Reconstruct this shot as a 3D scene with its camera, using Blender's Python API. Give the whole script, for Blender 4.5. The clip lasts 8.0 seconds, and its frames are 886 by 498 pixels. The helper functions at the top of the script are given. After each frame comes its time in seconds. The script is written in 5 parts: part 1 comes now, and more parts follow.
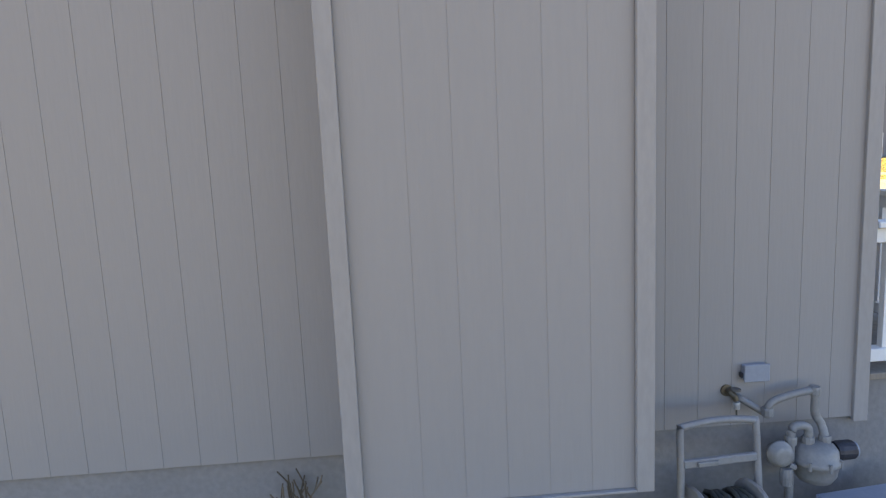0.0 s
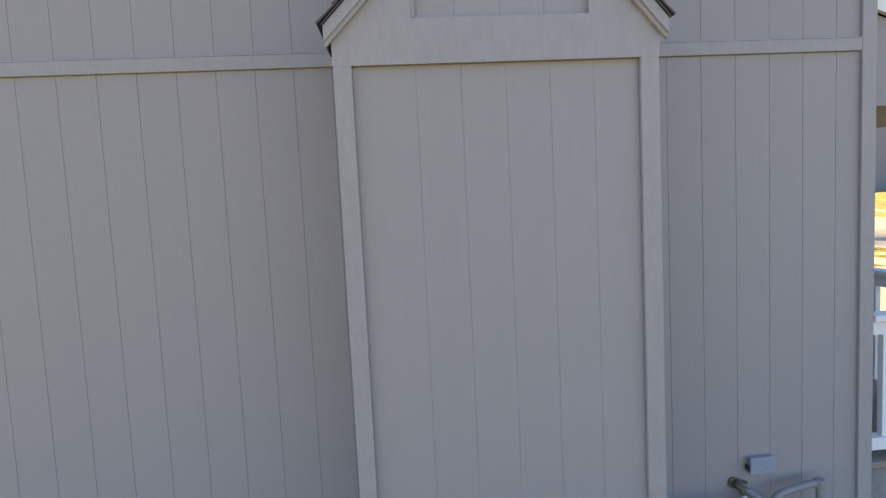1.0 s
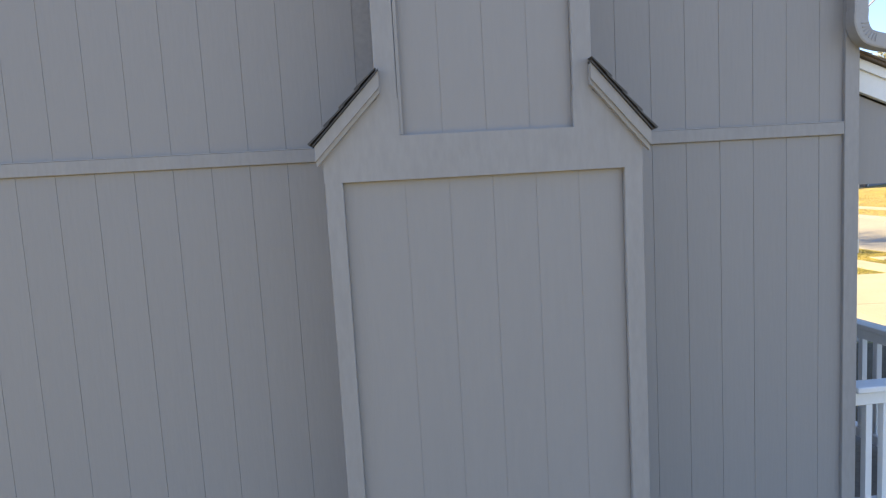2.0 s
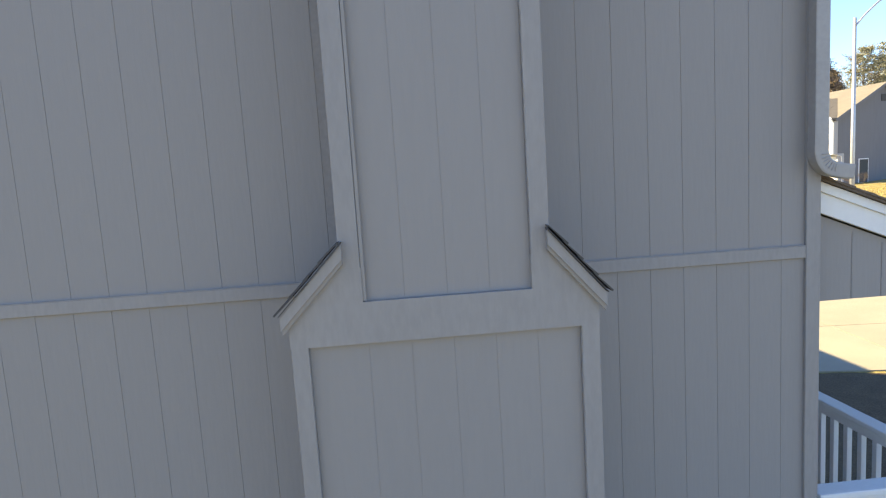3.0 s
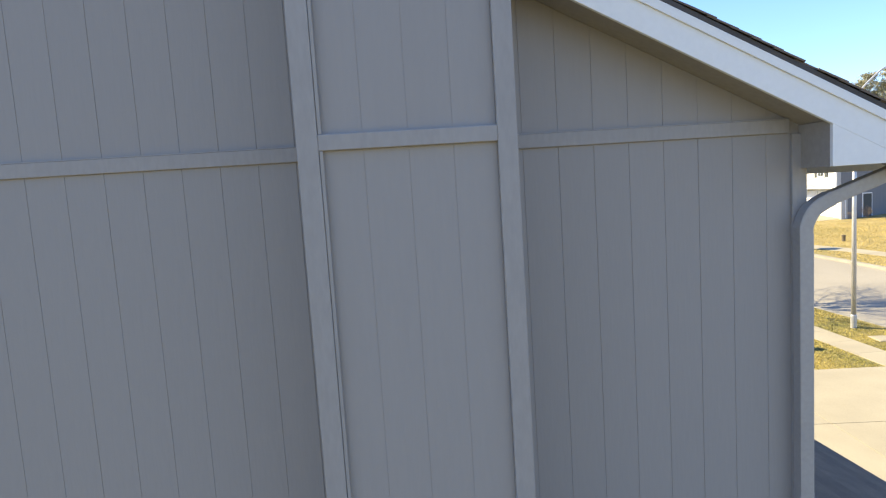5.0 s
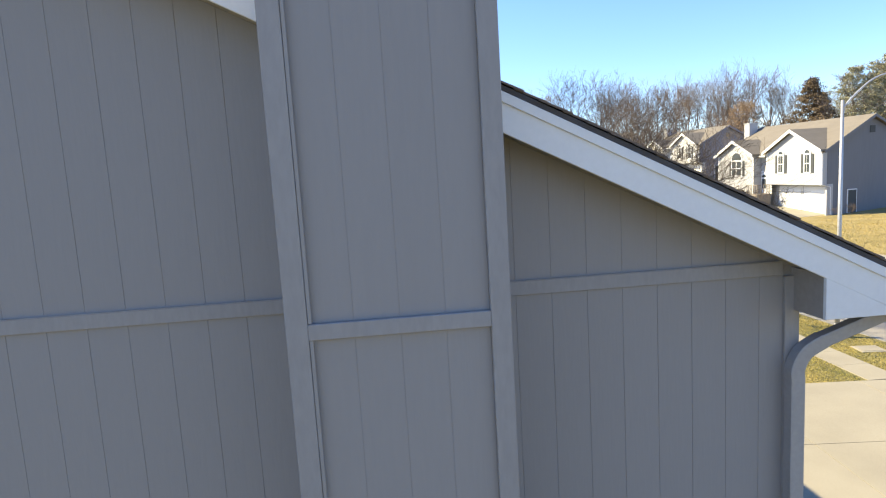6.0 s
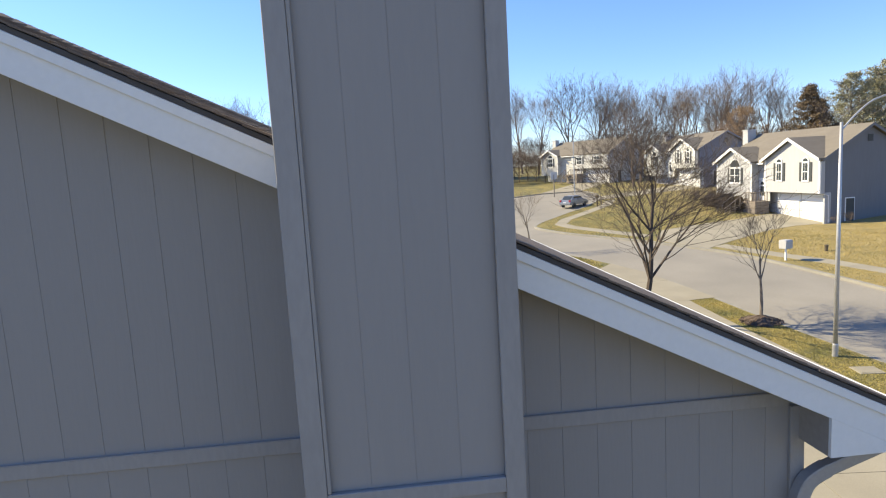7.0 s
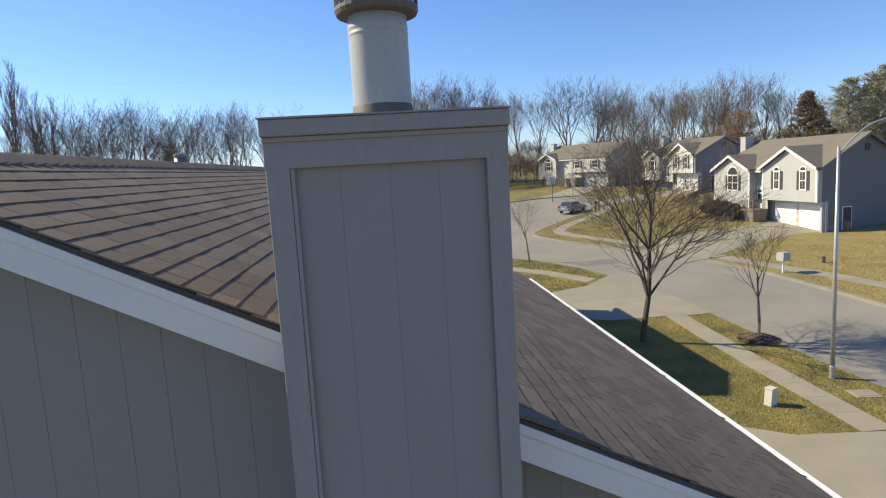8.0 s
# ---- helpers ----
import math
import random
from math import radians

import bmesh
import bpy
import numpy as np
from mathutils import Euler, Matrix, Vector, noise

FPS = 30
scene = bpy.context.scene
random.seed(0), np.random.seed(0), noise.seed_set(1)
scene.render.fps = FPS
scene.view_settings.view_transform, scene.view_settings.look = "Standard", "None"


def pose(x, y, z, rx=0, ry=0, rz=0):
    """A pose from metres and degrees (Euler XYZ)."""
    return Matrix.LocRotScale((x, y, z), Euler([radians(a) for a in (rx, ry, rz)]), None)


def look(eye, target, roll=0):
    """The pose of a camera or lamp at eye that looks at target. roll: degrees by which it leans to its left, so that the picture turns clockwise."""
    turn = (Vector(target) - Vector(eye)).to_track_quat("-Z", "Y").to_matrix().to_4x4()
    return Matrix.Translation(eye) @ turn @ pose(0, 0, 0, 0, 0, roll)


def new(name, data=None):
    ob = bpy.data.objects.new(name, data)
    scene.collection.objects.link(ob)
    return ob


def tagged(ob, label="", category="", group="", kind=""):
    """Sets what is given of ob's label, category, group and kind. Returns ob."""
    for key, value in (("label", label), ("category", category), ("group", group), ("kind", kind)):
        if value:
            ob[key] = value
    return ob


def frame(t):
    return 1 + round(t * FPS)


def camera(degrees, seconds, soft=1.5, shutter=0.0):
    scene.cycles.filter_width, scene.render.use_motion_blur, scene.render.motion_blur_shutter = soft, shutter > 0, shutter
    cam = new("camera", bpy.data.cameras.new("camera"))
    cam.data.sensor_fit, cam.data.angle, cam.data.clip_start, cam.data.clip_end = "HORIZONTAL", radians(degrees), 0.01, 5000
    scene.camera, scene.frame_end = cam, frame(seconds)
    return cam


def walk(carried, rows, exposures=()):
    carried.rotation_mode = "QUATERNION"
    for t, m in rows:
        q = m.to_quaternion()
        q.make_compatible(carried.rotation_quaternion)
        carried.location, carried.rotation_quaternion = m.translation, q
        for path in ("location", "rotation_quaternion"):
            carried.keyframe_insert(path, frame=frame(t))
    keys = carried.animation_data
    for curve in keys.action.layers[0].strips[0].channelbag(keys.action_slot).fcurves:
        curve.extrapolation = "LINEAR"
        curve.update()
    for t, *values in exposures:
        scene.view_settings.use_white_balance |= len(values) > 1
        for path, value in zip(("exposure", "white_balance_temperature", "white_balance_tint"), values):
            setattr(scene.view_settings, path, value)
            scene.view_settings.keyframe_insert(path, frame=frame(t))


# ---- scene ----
PATH = [
    (0, (-1.476, -3.267, 2.268), (-1.345, -1.29, 1.994), -2.6),
    (0.5, (-1.503, -3.303, 2.457), (-1.365, -1.32, 2.237), -2.9),
    (1, (-1.575, -3.335, 2.681), (-1.417, -1.349, 2.509), -2.8),
    (1.5, (-1.574, -3.377, 2.988), (-1.425, -1.393, 2.778), -2.9),
    (1.7, (-1.561, -3.373, 3.063), (-1.403, -1.388, 2.875), -3.2),
    (2.8, (-1.302, -3.401, 3.844), (-1.154, -1.421, 3.605), -3.5),
    (3, (-1.274, -3.402, 4.018), (-1.125, -1.422, 3.782), -3.6),
    (3.5, (-1.228, -3.405, 4.512), (-1.081, -1.424, 4.283), -4.0),
    (4, (-1.239, -3.385, 5.067), (-1.086, -1.405, 4.826), -3.5),
    (4.2, (-1.268, -3.449, 5.249), (-1.107, -1.466, 5.048), -4.2),
    (5.3, (-1.087, -3.302, 6.362), (-0.954, -1.316, 6.162), -3.5),
    (5.5, (-1.104, -3.272, 6.565), (-0.932, -1.296, 6.314), -3.3),
    (6, (-1.073, -3.212, 6.934), (-0.901, -1.236, 6.681), -3.4),
    (6.5, (-1.096, -3.184, 7.346), (-0.92, -1.208, 7.089), -3.3),
    (7, (-1.108, -3.172, 7.706), (-0.93, -1.196, 7.449), -3.3),
    (7.5, (-1.102, -3.149, 8.15), (-0.922, -1.174, 7.891), -3.4),
    (8, (-1.086, -3.118, 8.59), (-0.902, -1.144, 8.329), -3.3),
]
cam = camera(72.9, 8.0, soft=1.2)
walk(cam, [(t, look(eye, target, roll)) for t, eye, target, roll in PATH],
     exposures=[(0.0, 2.31, 7350, 21.5), (1.5, 2.11, 6800, 19), (3.0, 1.94, 6350, 16), (4.2, 1.87, 6150, 15.5), (5.5, 1.62, 5800, 17), (6.5, 1.31, 5640, 17.5), (7.0, 1.06, 5560, 19), (7.5, 0.88, 5540, 19), (8.0, 0.58, 5500, 17)])

# ---- light: low winter sun from behind the house, clear sky ----
SUN_EL, SUN_AZ = radians(35.0), math.atan2(-0.891, 0.454)
world = bpy.data.worlds.new("sky_world")
scene.world = world
world.use_nodes = True
wn = world.node_tree
sky = wn.nodes.new("ShaderNodeTexSky")
sky.sky_type = "NISHITA"
sky.sun_disc = False
sky.sun_elevation, sky.sun_rotation = SUN_EL, SUN_AZ % (2 * math.pi)
sky.air_density, sky.dust_density, sky.ozone_density = 1.0, 0.05, 4.6
wn.links.new(sky.outputs["Color"], wn.nodes["Background"].inputs["Color"])
wn.nodes["Background"].inputs["Strength"].default_value = 0.09
sun = new("sun", bpy.data.lights.new("sun", "SUN"))
sun.data.energy, sun.data.angle, sun.data.color = 5.0, radians(0.55), (1.0, 0.815, 0.43)
to_sun = Vector((math.sin(SUN_AZ) * math.cos(SUN_EL), math.cos(SUN_AZ) * math.cos(SUN_EL), math.sin(SUN_EL)))
sun.matrix_world = look(to_sun * 80, (0, 0, 0))


# ---- materials ----
def material(name, color, rough=0.7, vary=0.12, scale=3.0, grain=60.0, bump=0.15, bump_scale=40.0, metal=0.0,
             color2=None, piece=0.0, stretch=(1, 1, 1), spec=0.5, bump_dist=0.01, island=False):
    m = bpy.data.materials.new(name)
    m.use_nodes = True
    nt = m.node_tree
    bsdf = nt.nodes["Principled BSDF"]
    bsdf.inputs["Roughness"].default_value = rough
    bsdf.inputs["Metallic"].default_value = metal
    bsdf.inputs["Specular IOR Level"].default_value = spec
    tc = nt.nodes.new("ShaderNodeTexCoord")
    mp = nt.nodes.new("ShaderNodeMapping")
    mp.inputs["Scale"].default_value = stretch
    nt.links.new(tc.outputs["Object"], mp.inputs["Vector"])
    big = nt.nodes.new("ShaderNodeTexNoise")
    big.inputs["Scale"].default_value, big.inputs["Detail"].default_value = scale, 5
    nt.links.new(mp.outputs["Vector"], big.inputs["Vector"])
    fine = nt.nodes.new("ShaderNodeTexNoise")
    fine.inputs["Scale"].default_value, fine.inputs["Detail"].default_value = grain, 3
    nt.links.new(mp.outputs["Vector"], fine.inputs["Vector"])
    c2 = color2 or tuple(c * 0.72 for c in color)
    ramp = nt.nodes.new("ShaderNodeValToRGB")
    ramp.color_ramp.elements[0].position, ramp.color_ramp.elements[1].position = 0.33, 0.67
    lo = tuple(a + (b - a) * min(1, vary * 4) for a, b in zip(color, c2)) if not color2 else c2
    ramp.color_ramp.elements[0].color, ramp.color_ramp.elements[1].color = (*lo, 1), (*color, 1)
    nt.links.new(big.outputs["Fac"], ramp.inputs["Fac"])
    hsv = nt.nodes.new("ShaderNodeHueSaturation")
    nt.links.new(ramp.outputs["Color"], hsv.inputs["Color"])
    val = nt.nodes.new("ShaderNodeMapRange")
    val.inputs["To Min"].default_value, val.inputs["To Max"].default_value = 1 - vary, 1 + vary
    val.inputs["From Min"].default_value, val.inputs["From Max"].default_value = 0.3, 0.7
    nt.links.new(fine.outputs["Fac"], val.inputs["Value"])
    last = val.outputs["Result"]
    if piece:
        if island:
            info = nt.nodes.new("ShaderNodeNewGeometry")
            rnd = info.outputs["Random Per Island"]
        else:
            info = nt.nodes.new("ShaderNodeObjectInfo")
            rnd = info.outputs["Random"]
        pr = nt.nodes.new("ShaderNodeMapRange")
        pr.inputs["To Min"].default_value, pr.inputs["To Max"].default_value = 1 - piece, 1 + piece
        nt.links.new(rnd, pr.inputs["Value"])
        mul = nt.nodes.new("ShaderNodeMath")
        mul.operation = "MULTIPLY"
        nt.links.new(last, mul.inputs[0])
        nt.links.new(pr.outputs["Result"], mul.inputs[1])
        last = mul.outputs[0]
    nt.links.new(last, hsv.inputs["Value"])
    nt.links.new(hsv.outputs["Color"], bsdf.inputs["Base Color"])
    if bump:
        bn = nt.nodes.new("ShaderNodeTexNoise")
        bn.inputs["Scale"].default_value, bn.inputs["Detail"].default_value = bump_scale, 4
        nt.links.new(mp.outputs["Vector"], bn.inputs["Vector"])
        bp = nt.nodes.new("ShaderNodeBump")
        bp.inputs["Strength"].default_value, bp.inputs["Distance"].default_value = bump, bump_dist
        nt.links.new(bn.outputs["Fac"], bp.inputs["Height"])
        nt.links.new(bp.outputs["Normal"], bsdf.inputs["Normal"])
    return m


SIDING = material("siding_paint", (0.285, 0.268, 0.259), 0.62, 0.014, 1.1, 45, 0.24, 55, piece=0.012, stretch=(1, 1, 0.12), bump_dist=0.004)
TRIM = material("trim_paint", (0.305, 0.288, 0.279), 0.6, 0.05, 2.0, 40, 0.25, 60, stretch=(1, 1, 0.3), bump_dist=0.002)
BACKING = material("siding_groove", (0.285, 0.268, 0.259), 0.7, 0.08, 2.0, 30, 0.1, 30)
WHITE = material("white_paint", (0.76, 0.755, 0.745), 0.5, 0.02, 1.5, 30, 0.1, 30, bump_dist=0.002)
PEDESTAL = material("aged_pale_plastic", (0.6, 0.57, 0.5), 0.6, 0.06, 3, 30, 0.05, 30)
SOFFIT = material("soffit_paint", (0.33, 0.30, 0.27), 0.65, 0.06, 2.0, 30, 0.15, 40)
SHINGLE = material("asphalt_shingle", (0.176, 0.133, 0.1), 0.92, 0.3, 5.0, 160, 0.8, 200, piece=0.17, color2=(0.128, 0.1, 0.077), bump_dist=0.003)
SHINGLE_J = material("asphalt_shingle_field", (0.176, 0.133, 0.1), 0.92, 0.3, 1.6, 120, 0.8, 160, piece=0.2, color2=(0.128, 0.1, 0.077), island=True, bump_dist=0.003)
SHINGLE_DARK = material("dark_shingle", (0.082, 0.076, 0.074), 0.9, 0.2, 6.0, 200, 0.6, 200, bump_dist=0.003)
FAR_ROOF = material("weathered_roof", (0.175, 0.155, 0.125), 0.92, 0.12, 0.8, 30, 0.3, 30, stretch=(1, 1, 4))
METAL_PIPE = material("galvanized_flue", (0.40, 0.405, 0.395), 0.45, 0.06, 3, 50, 0.08, 30)
RUSTY = material("stained_metal", (0.14, 0.127, 0.112), 0.65, 0.12, 9, 40, 0.1, 40, metal=0.2)
DARK_METAL = material("dark_mesh_metal", (0.06, 0.06, 0.07), 0.5, 0.15, 10, 60, 0.1, 30, metal=0.6)
GUTTER_WHITE = material("gutter_aluminium", (0.82, 0.82, 0.80), 0.4, 0.04, 2, 30, 0.05, 20)
SPOUT = material("downspout_paint", (0.34, 0.323, 0.313), 0.45, 0.05, 3, 40, 0.08, 30)
CONCRETE = material("concrete", (0.31, 0.282, 0.21), 0.85, 0.08, 0.7, 40, 0.2, 60, piece=0.05, color2=(0.27, 0.245, 0.183))
KERB = material("kerb_concrete", (0.275, 0.262, 0.222), 0.85, 0.14, 1.2, 40, 0.3, 60, color2=(0.22, 0.21, 0.18))
FOUNDATION = material("painted_foundation", (0.235, 0.224, 0.22), 0.85, 0.08, 1.6, 25, 0.6, 18)
ASPHALT = material("old_asphalt", (0.272, 0.252, 0.212), 0.9, 0.14, 0.22, 30, 0.3, 60, color2=(0.222, 0.207, 0.176))
BARK = material("bark", (0.108, 0.083, 0.063), 0.9, 0.25, 3, 25, 0.5, 20)
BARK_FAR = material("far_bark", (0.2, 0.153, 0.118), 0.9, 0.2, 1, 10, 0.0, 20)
BARK_PALE = material("pale_bark", (0.21, 0.175, 0.14), 0.9, 0.2, 3, 25, 0.3, 20)
# dark brown for rough lawn, the shade beside the house put into the colour
SHADED_GROUND = material("mulch", (0.10, 0.073, 0.038), 0.95, 0.45, 3, 40, 0.8, 40, bump_dist=0.03)
MULCH_CHIP = material("mulch_chips", (0.11, 0.08, 0.06), 0.95, 0.35, 4, 40, 0.6, 40, bump_dist=0.02, piece=0.4, island=True)
GRASS = material("grass_blades", (0.40, 0.325, 0.088), 0.9, 0.2, 0.5, 6, 0.0, color2=(0.225, 0.212, 0.052), piece=0.15, island=True)
GRASS_MID = material("mixed_grass_blades", (0.50, 0.40, 0.17), 0.9, 0.2, 0.3, 6, 0.0, color2=(0.32, 0.29, 0.10), piece=0.18, island=True)
GRASS_DRY = material("dry_grass_blades", (0.47, 0.36, 0.125), 0.9, 0.12, 0.4, 6, 0.0, color2=(0.34, 0.28, 0.085), piece=0.1, island=True)
GLASS_DARK = material("window_glass", (0.05, 0.06, 0.07), 0.08, 0.05, 2, 10, 0.0)
SHUTTER = material("dark_shutter", (0.045, 0.05, 0.05), 0.6, 0.1, 4, 30, 0.1, 30)
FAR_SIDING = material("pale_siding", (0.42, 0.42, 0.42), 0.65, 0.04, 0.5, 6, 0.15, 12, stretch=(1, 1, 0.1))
# darker copies of the house siding, with the side walls' shade in the colour
FAR_SIDING_SHADE = material("pale_siding_shade", (0.155, 0.16, 0.175), 0.65, 0.05, 0.5, 6, 0.15, 12, stretch=(1, 1, 0.1))
FAR_SIDING_W_SHADE = material("white_siding_shade", (0.25, 0.25, 0.29), 0.65, 0.05, 0.5, 6, 0.15, 12, stretch=(1, 1, 0.1))
FAR_SIDING_W = material("white_siding", (0.54, 0.535, 0.51), 0.65, 0.04, 0.5, 6, 0.1, 12, stretch=(1, 1, 0.1))
STEEL = material("galvanized_pole", (0.5, 0.5, 0.5), 0.45, 0.08, 3, 20, 0.05, 20, metal=0.5)
VENT_GREY = material("dull_vent_metal", (0.22, 0.22, 0.225), 0.5, 0.12, 4, 30, 0.1, 30, metal=0.3)
WOOD_GREY = material("weathered_wood", (0.26, 0.22, 0.18), 0.85, 0.15, 3, 30, 0.3, 30, stretch=(1, 1, 0.2))
METER_GREY = material("meter_paint", (0.235, 0.23, 0.225), 0.45, 0.08, 8, 50, 0.12, 60)
BOX_GREY = material("box_paint", (0.26, 0.285, 0.335), 0.4, 0.05, 6, 40, 0.05, 40)
BRASS = material("dull_brass", (0.16, 0.13, 0.09), 0.5, 0.15, 20, 60, 0.1, 40, metal=0.6)
PLASTIC_GREY = material("cart_resin", (0.25, 0.245, 0.245), 0.5, 0.06, 5, 40, 0.1, 50)
RUBBER = material("black_rubber", (0.025, 0.025, 0.025), 0.6, 0.1, 8, 40, 0.1, 50)
HOSE = material("dark_hose", (0.05, 0.055, 0.05), 0.5, 0.15, 12, 40, 0.1, 60)
CAR_PAINT = material("car_paint", (0.27, 0.285, 0.31), 0.3, 0.02, 2, 10, 0.0, metal=0.4)
TAIL_RED = material("tail_light", (0.35, 0.02, 0.02), 0.25, 0.02, 2, 10, 0.0)
NEEDLE = material("pine_needles", (0.25, 0.245, 0.14), 0.8, 0.3, 1.5, 12, 0.0, color2=(0.36, 0.34, 0.22))
CEDAR = material("winter_cedar", (0.2, 0.145, 0.082), 0.85, 0.25, 1.5, 12, 0.0, color2=(0.14, 0.1, 0.055))
OAK_LEAF = material("dry_oak_leaves", (0.34, 0.235, 0.135), 0.85, 0.3, 1.5, 12, 0.0, color2=(0.25, 0.17, 0.1))
HEDGE = material("hedge_leaves", (0.09, 0.075, 0.04), 0.85, 0.3, 3, 12, 0.0, color2=(0.13, 0.09, 0.055))
STRAW = material("dry_stalks", (0.15, 0.12, 0.085), 0.9, 0.2, 5, 30, 0.0)


def grass_material():
    m = material("winter_lawn", (0.255, 0.205, 0.06), 0.95, 0.5, 0.5, 22, 1.0, 17, bump_dist=0.06, color2=(0.125, 0.12, 0.042))
    nt = m.node_tree
    bsdf = nt.nodes["Principled BSDF"]
    old = bsdf.inputs["Base Color"].links[0].from_socket
    tc = nt.nodes.new("ShaderNodeTexCoord")
    sep = nt.nodes.new("ShaderNodeSeparateXYZ")
    nt.links.new(tc.outputs["Object"], sep.inputs["Vector"])
    add = nt.nodes.new("ShaderNodeMath")
    add.operation = "ADD"
    slant = nt.nodes.new("ShaderNodeMath")
    slant.operation = "MULTIPLY_ADD"
    slant.inputs[1].default_value = -0.3
    nt.links.new(sep.outputs["Y"], slant.inputs[0])
    nt.links.new(sep.outputs["X"], slant.inputs[2])
    nt.links.new(slant.outputs[0], add.inputs[0])
    nz = nt.nodes.new("ShaderNodeTexNoise")
    nz.inputs["Scale"].default_value = 0.12
    nt.links.new(tc.outputs["Object"], nz.inputs["Vector"])
    sc = nt.nodes.new("ShaderNodeMath")
    sc.operation = "MULTIPLY_ADD"
    sc.inputs[1].default_value, sc.inputs[2].default_value = 14.0, -7.0
    nt.links.new(nz.outputs["Fac"], sc.inputs[0])
    nt.links.new(sc.outputs[0], add.inputs[1])
    rg = nt.nodes.new("ShaderNodeMapRange")
    rg.inputs["From Min"].default_value, rg.inputs["From Max"].default_value = 9.0, 19.0
    nt.links.new(add.outputs[0], rg.inputs["Value"])
    mix = nt.nodes.new("ShaderNodeMix")
    mix.data_type = "RGBA"
    fine = nt.nodes.new("ShaderNodeTexNoise")
    fine.inputs["Scale"].default_value, fine.inputs["Detail"].default_value = 0.6, 6
    nt.links.new(tc.outputs["Object"], fine.inputs["Vector"])
    dry = nt.nodes.new("ShaderNodeValToRGB")
    dry.color_ramp.elements[0].position, dry.color_ramp.elements[1].position = 0.35, 0.65
    dry.color_ramp.elements[0].color, dry.color_ramp.elements[1].color = (0.235, 0.19, 0.07, 1), (0.33, 0.26, 0.10, 1)
    nt.links.new(fine.outputs["Fac"], dry.inputs["Fac"])
    nt.links.new(rg.outputs["Result"], mix.inputs[0])
    nt.links.new(old, mix.inputs[6])
    nt.links.new(dry.outputs["Color"], mix.inputs[7])
    nt.links.new(mix.outputs[2], bsdf.inputs["Base Color"])
    return m


LAWN = grass_material()


# ---- mesh helpers ----
def mesh_of(name, verts, faces, mat, smooth=False):
    me = bpy.data.meshes.new(name)
    me.from_pydata([tuple(v) for v in verts], [], [tuple(f) for f in faces])
    me.materials.append(mat)
    if smooth:
        for p in me.polygons:
            p.use_smooth = True
    me.update()
    return me


def bm_mesh(name, bm, mat, smooth=False):
    bmesh.ops.recalc_face_normals(bm, faces=bm.faces)
    me = bpy.data.meshes.new(name)
    bm.to_mesh(me)
    bm.free()
    me.materials.append(mat)
    if smooth:
        for p in me.polygons:
            p.use_smooth = True
    return me


def part(name, bm, mat, parent, label="", smooth=False):
    me = bm if isinstance(bm, bpy.types.Mesh) else bm_mesh(name, bm, mat, smooth)
    ob = new(name, me)
    ob.parent = parent
    if label:
        ob["label"] = label
    return ob


def empty(name, loc=(0, 0, 0), rz=0.0, label="", category="", group="", kind=""):
    ob = new(name)
    ob.matrix_basis = pose(loc[0], loc[1], loc[2], 0, 0, rz)
    return tagged(ob, label, category, group, kind)


def add_box(bm, x0, x1, y0, y1, z0, z1, bevel=0.0, m=None):
    vs = [bm.verts.new((x, y, z)) for x in (x0, x1) for y in (y0, y1) for z in (z0, z1)]
    fs = [bm.faces.new([vs[i] for i in q]) for q in ((0, 1, 3, 2), (4, 6, 7, 5), (0, 4, 5, 1), (2, 3, 7, 6), (0, 2, 6, 4), (1, 5, 7, 3))]
    if m is not None:
        for v in vs:
            v.co = m @ v.co
    if bevel:
        es = list({e for f in fs for e in f.edges})
        bmesh.ops.bevel(bm, geom=es, offset=bevel, segments=1, affect="EDGES")
    return vs


def box(x0, x1, y0, y1, z0, z1, bevel=0.0):
    bm = bmesh.new()
    add_box(bm, x0, x1, y0, y1, z0, z1, bevel)
    return bm


def prism(poly, axis, a, b, bevel=0.0, bm=None):
    """A flat outline (pairs) pushed out along an axis: y takes (x, z), x takes (y, z), z takes (x, y)."""
    bm = bm or bmesh.new()
    put = {"y": lambda p, d: (p[0], d, p[1]), "x": lambda p, d: (d, p[0], p[1]), "z": lambda p, d: (p[0], p[1], d)}[axis]
    lo = [bm.verts.new(put(p, a)) for p in poly]
    hi = [bm.verts.new(put(p, b)) for p in poly]
    n = len(poly)
    fs = [bm.faces.new(lo), bm.faces.new(hi[::-1])]
    for i in range(n):
        fs.append(bm.faces.new((lo[i], hi[i], hi[(i + 1) % n], lo[(i + 1) % n])))
    if bevel:
        bmesh.ops.bevel(bm, geom=list({e for f in fs for e in f.edges}), offset=bevel, segments=1, affect="EDGES")
    return bm


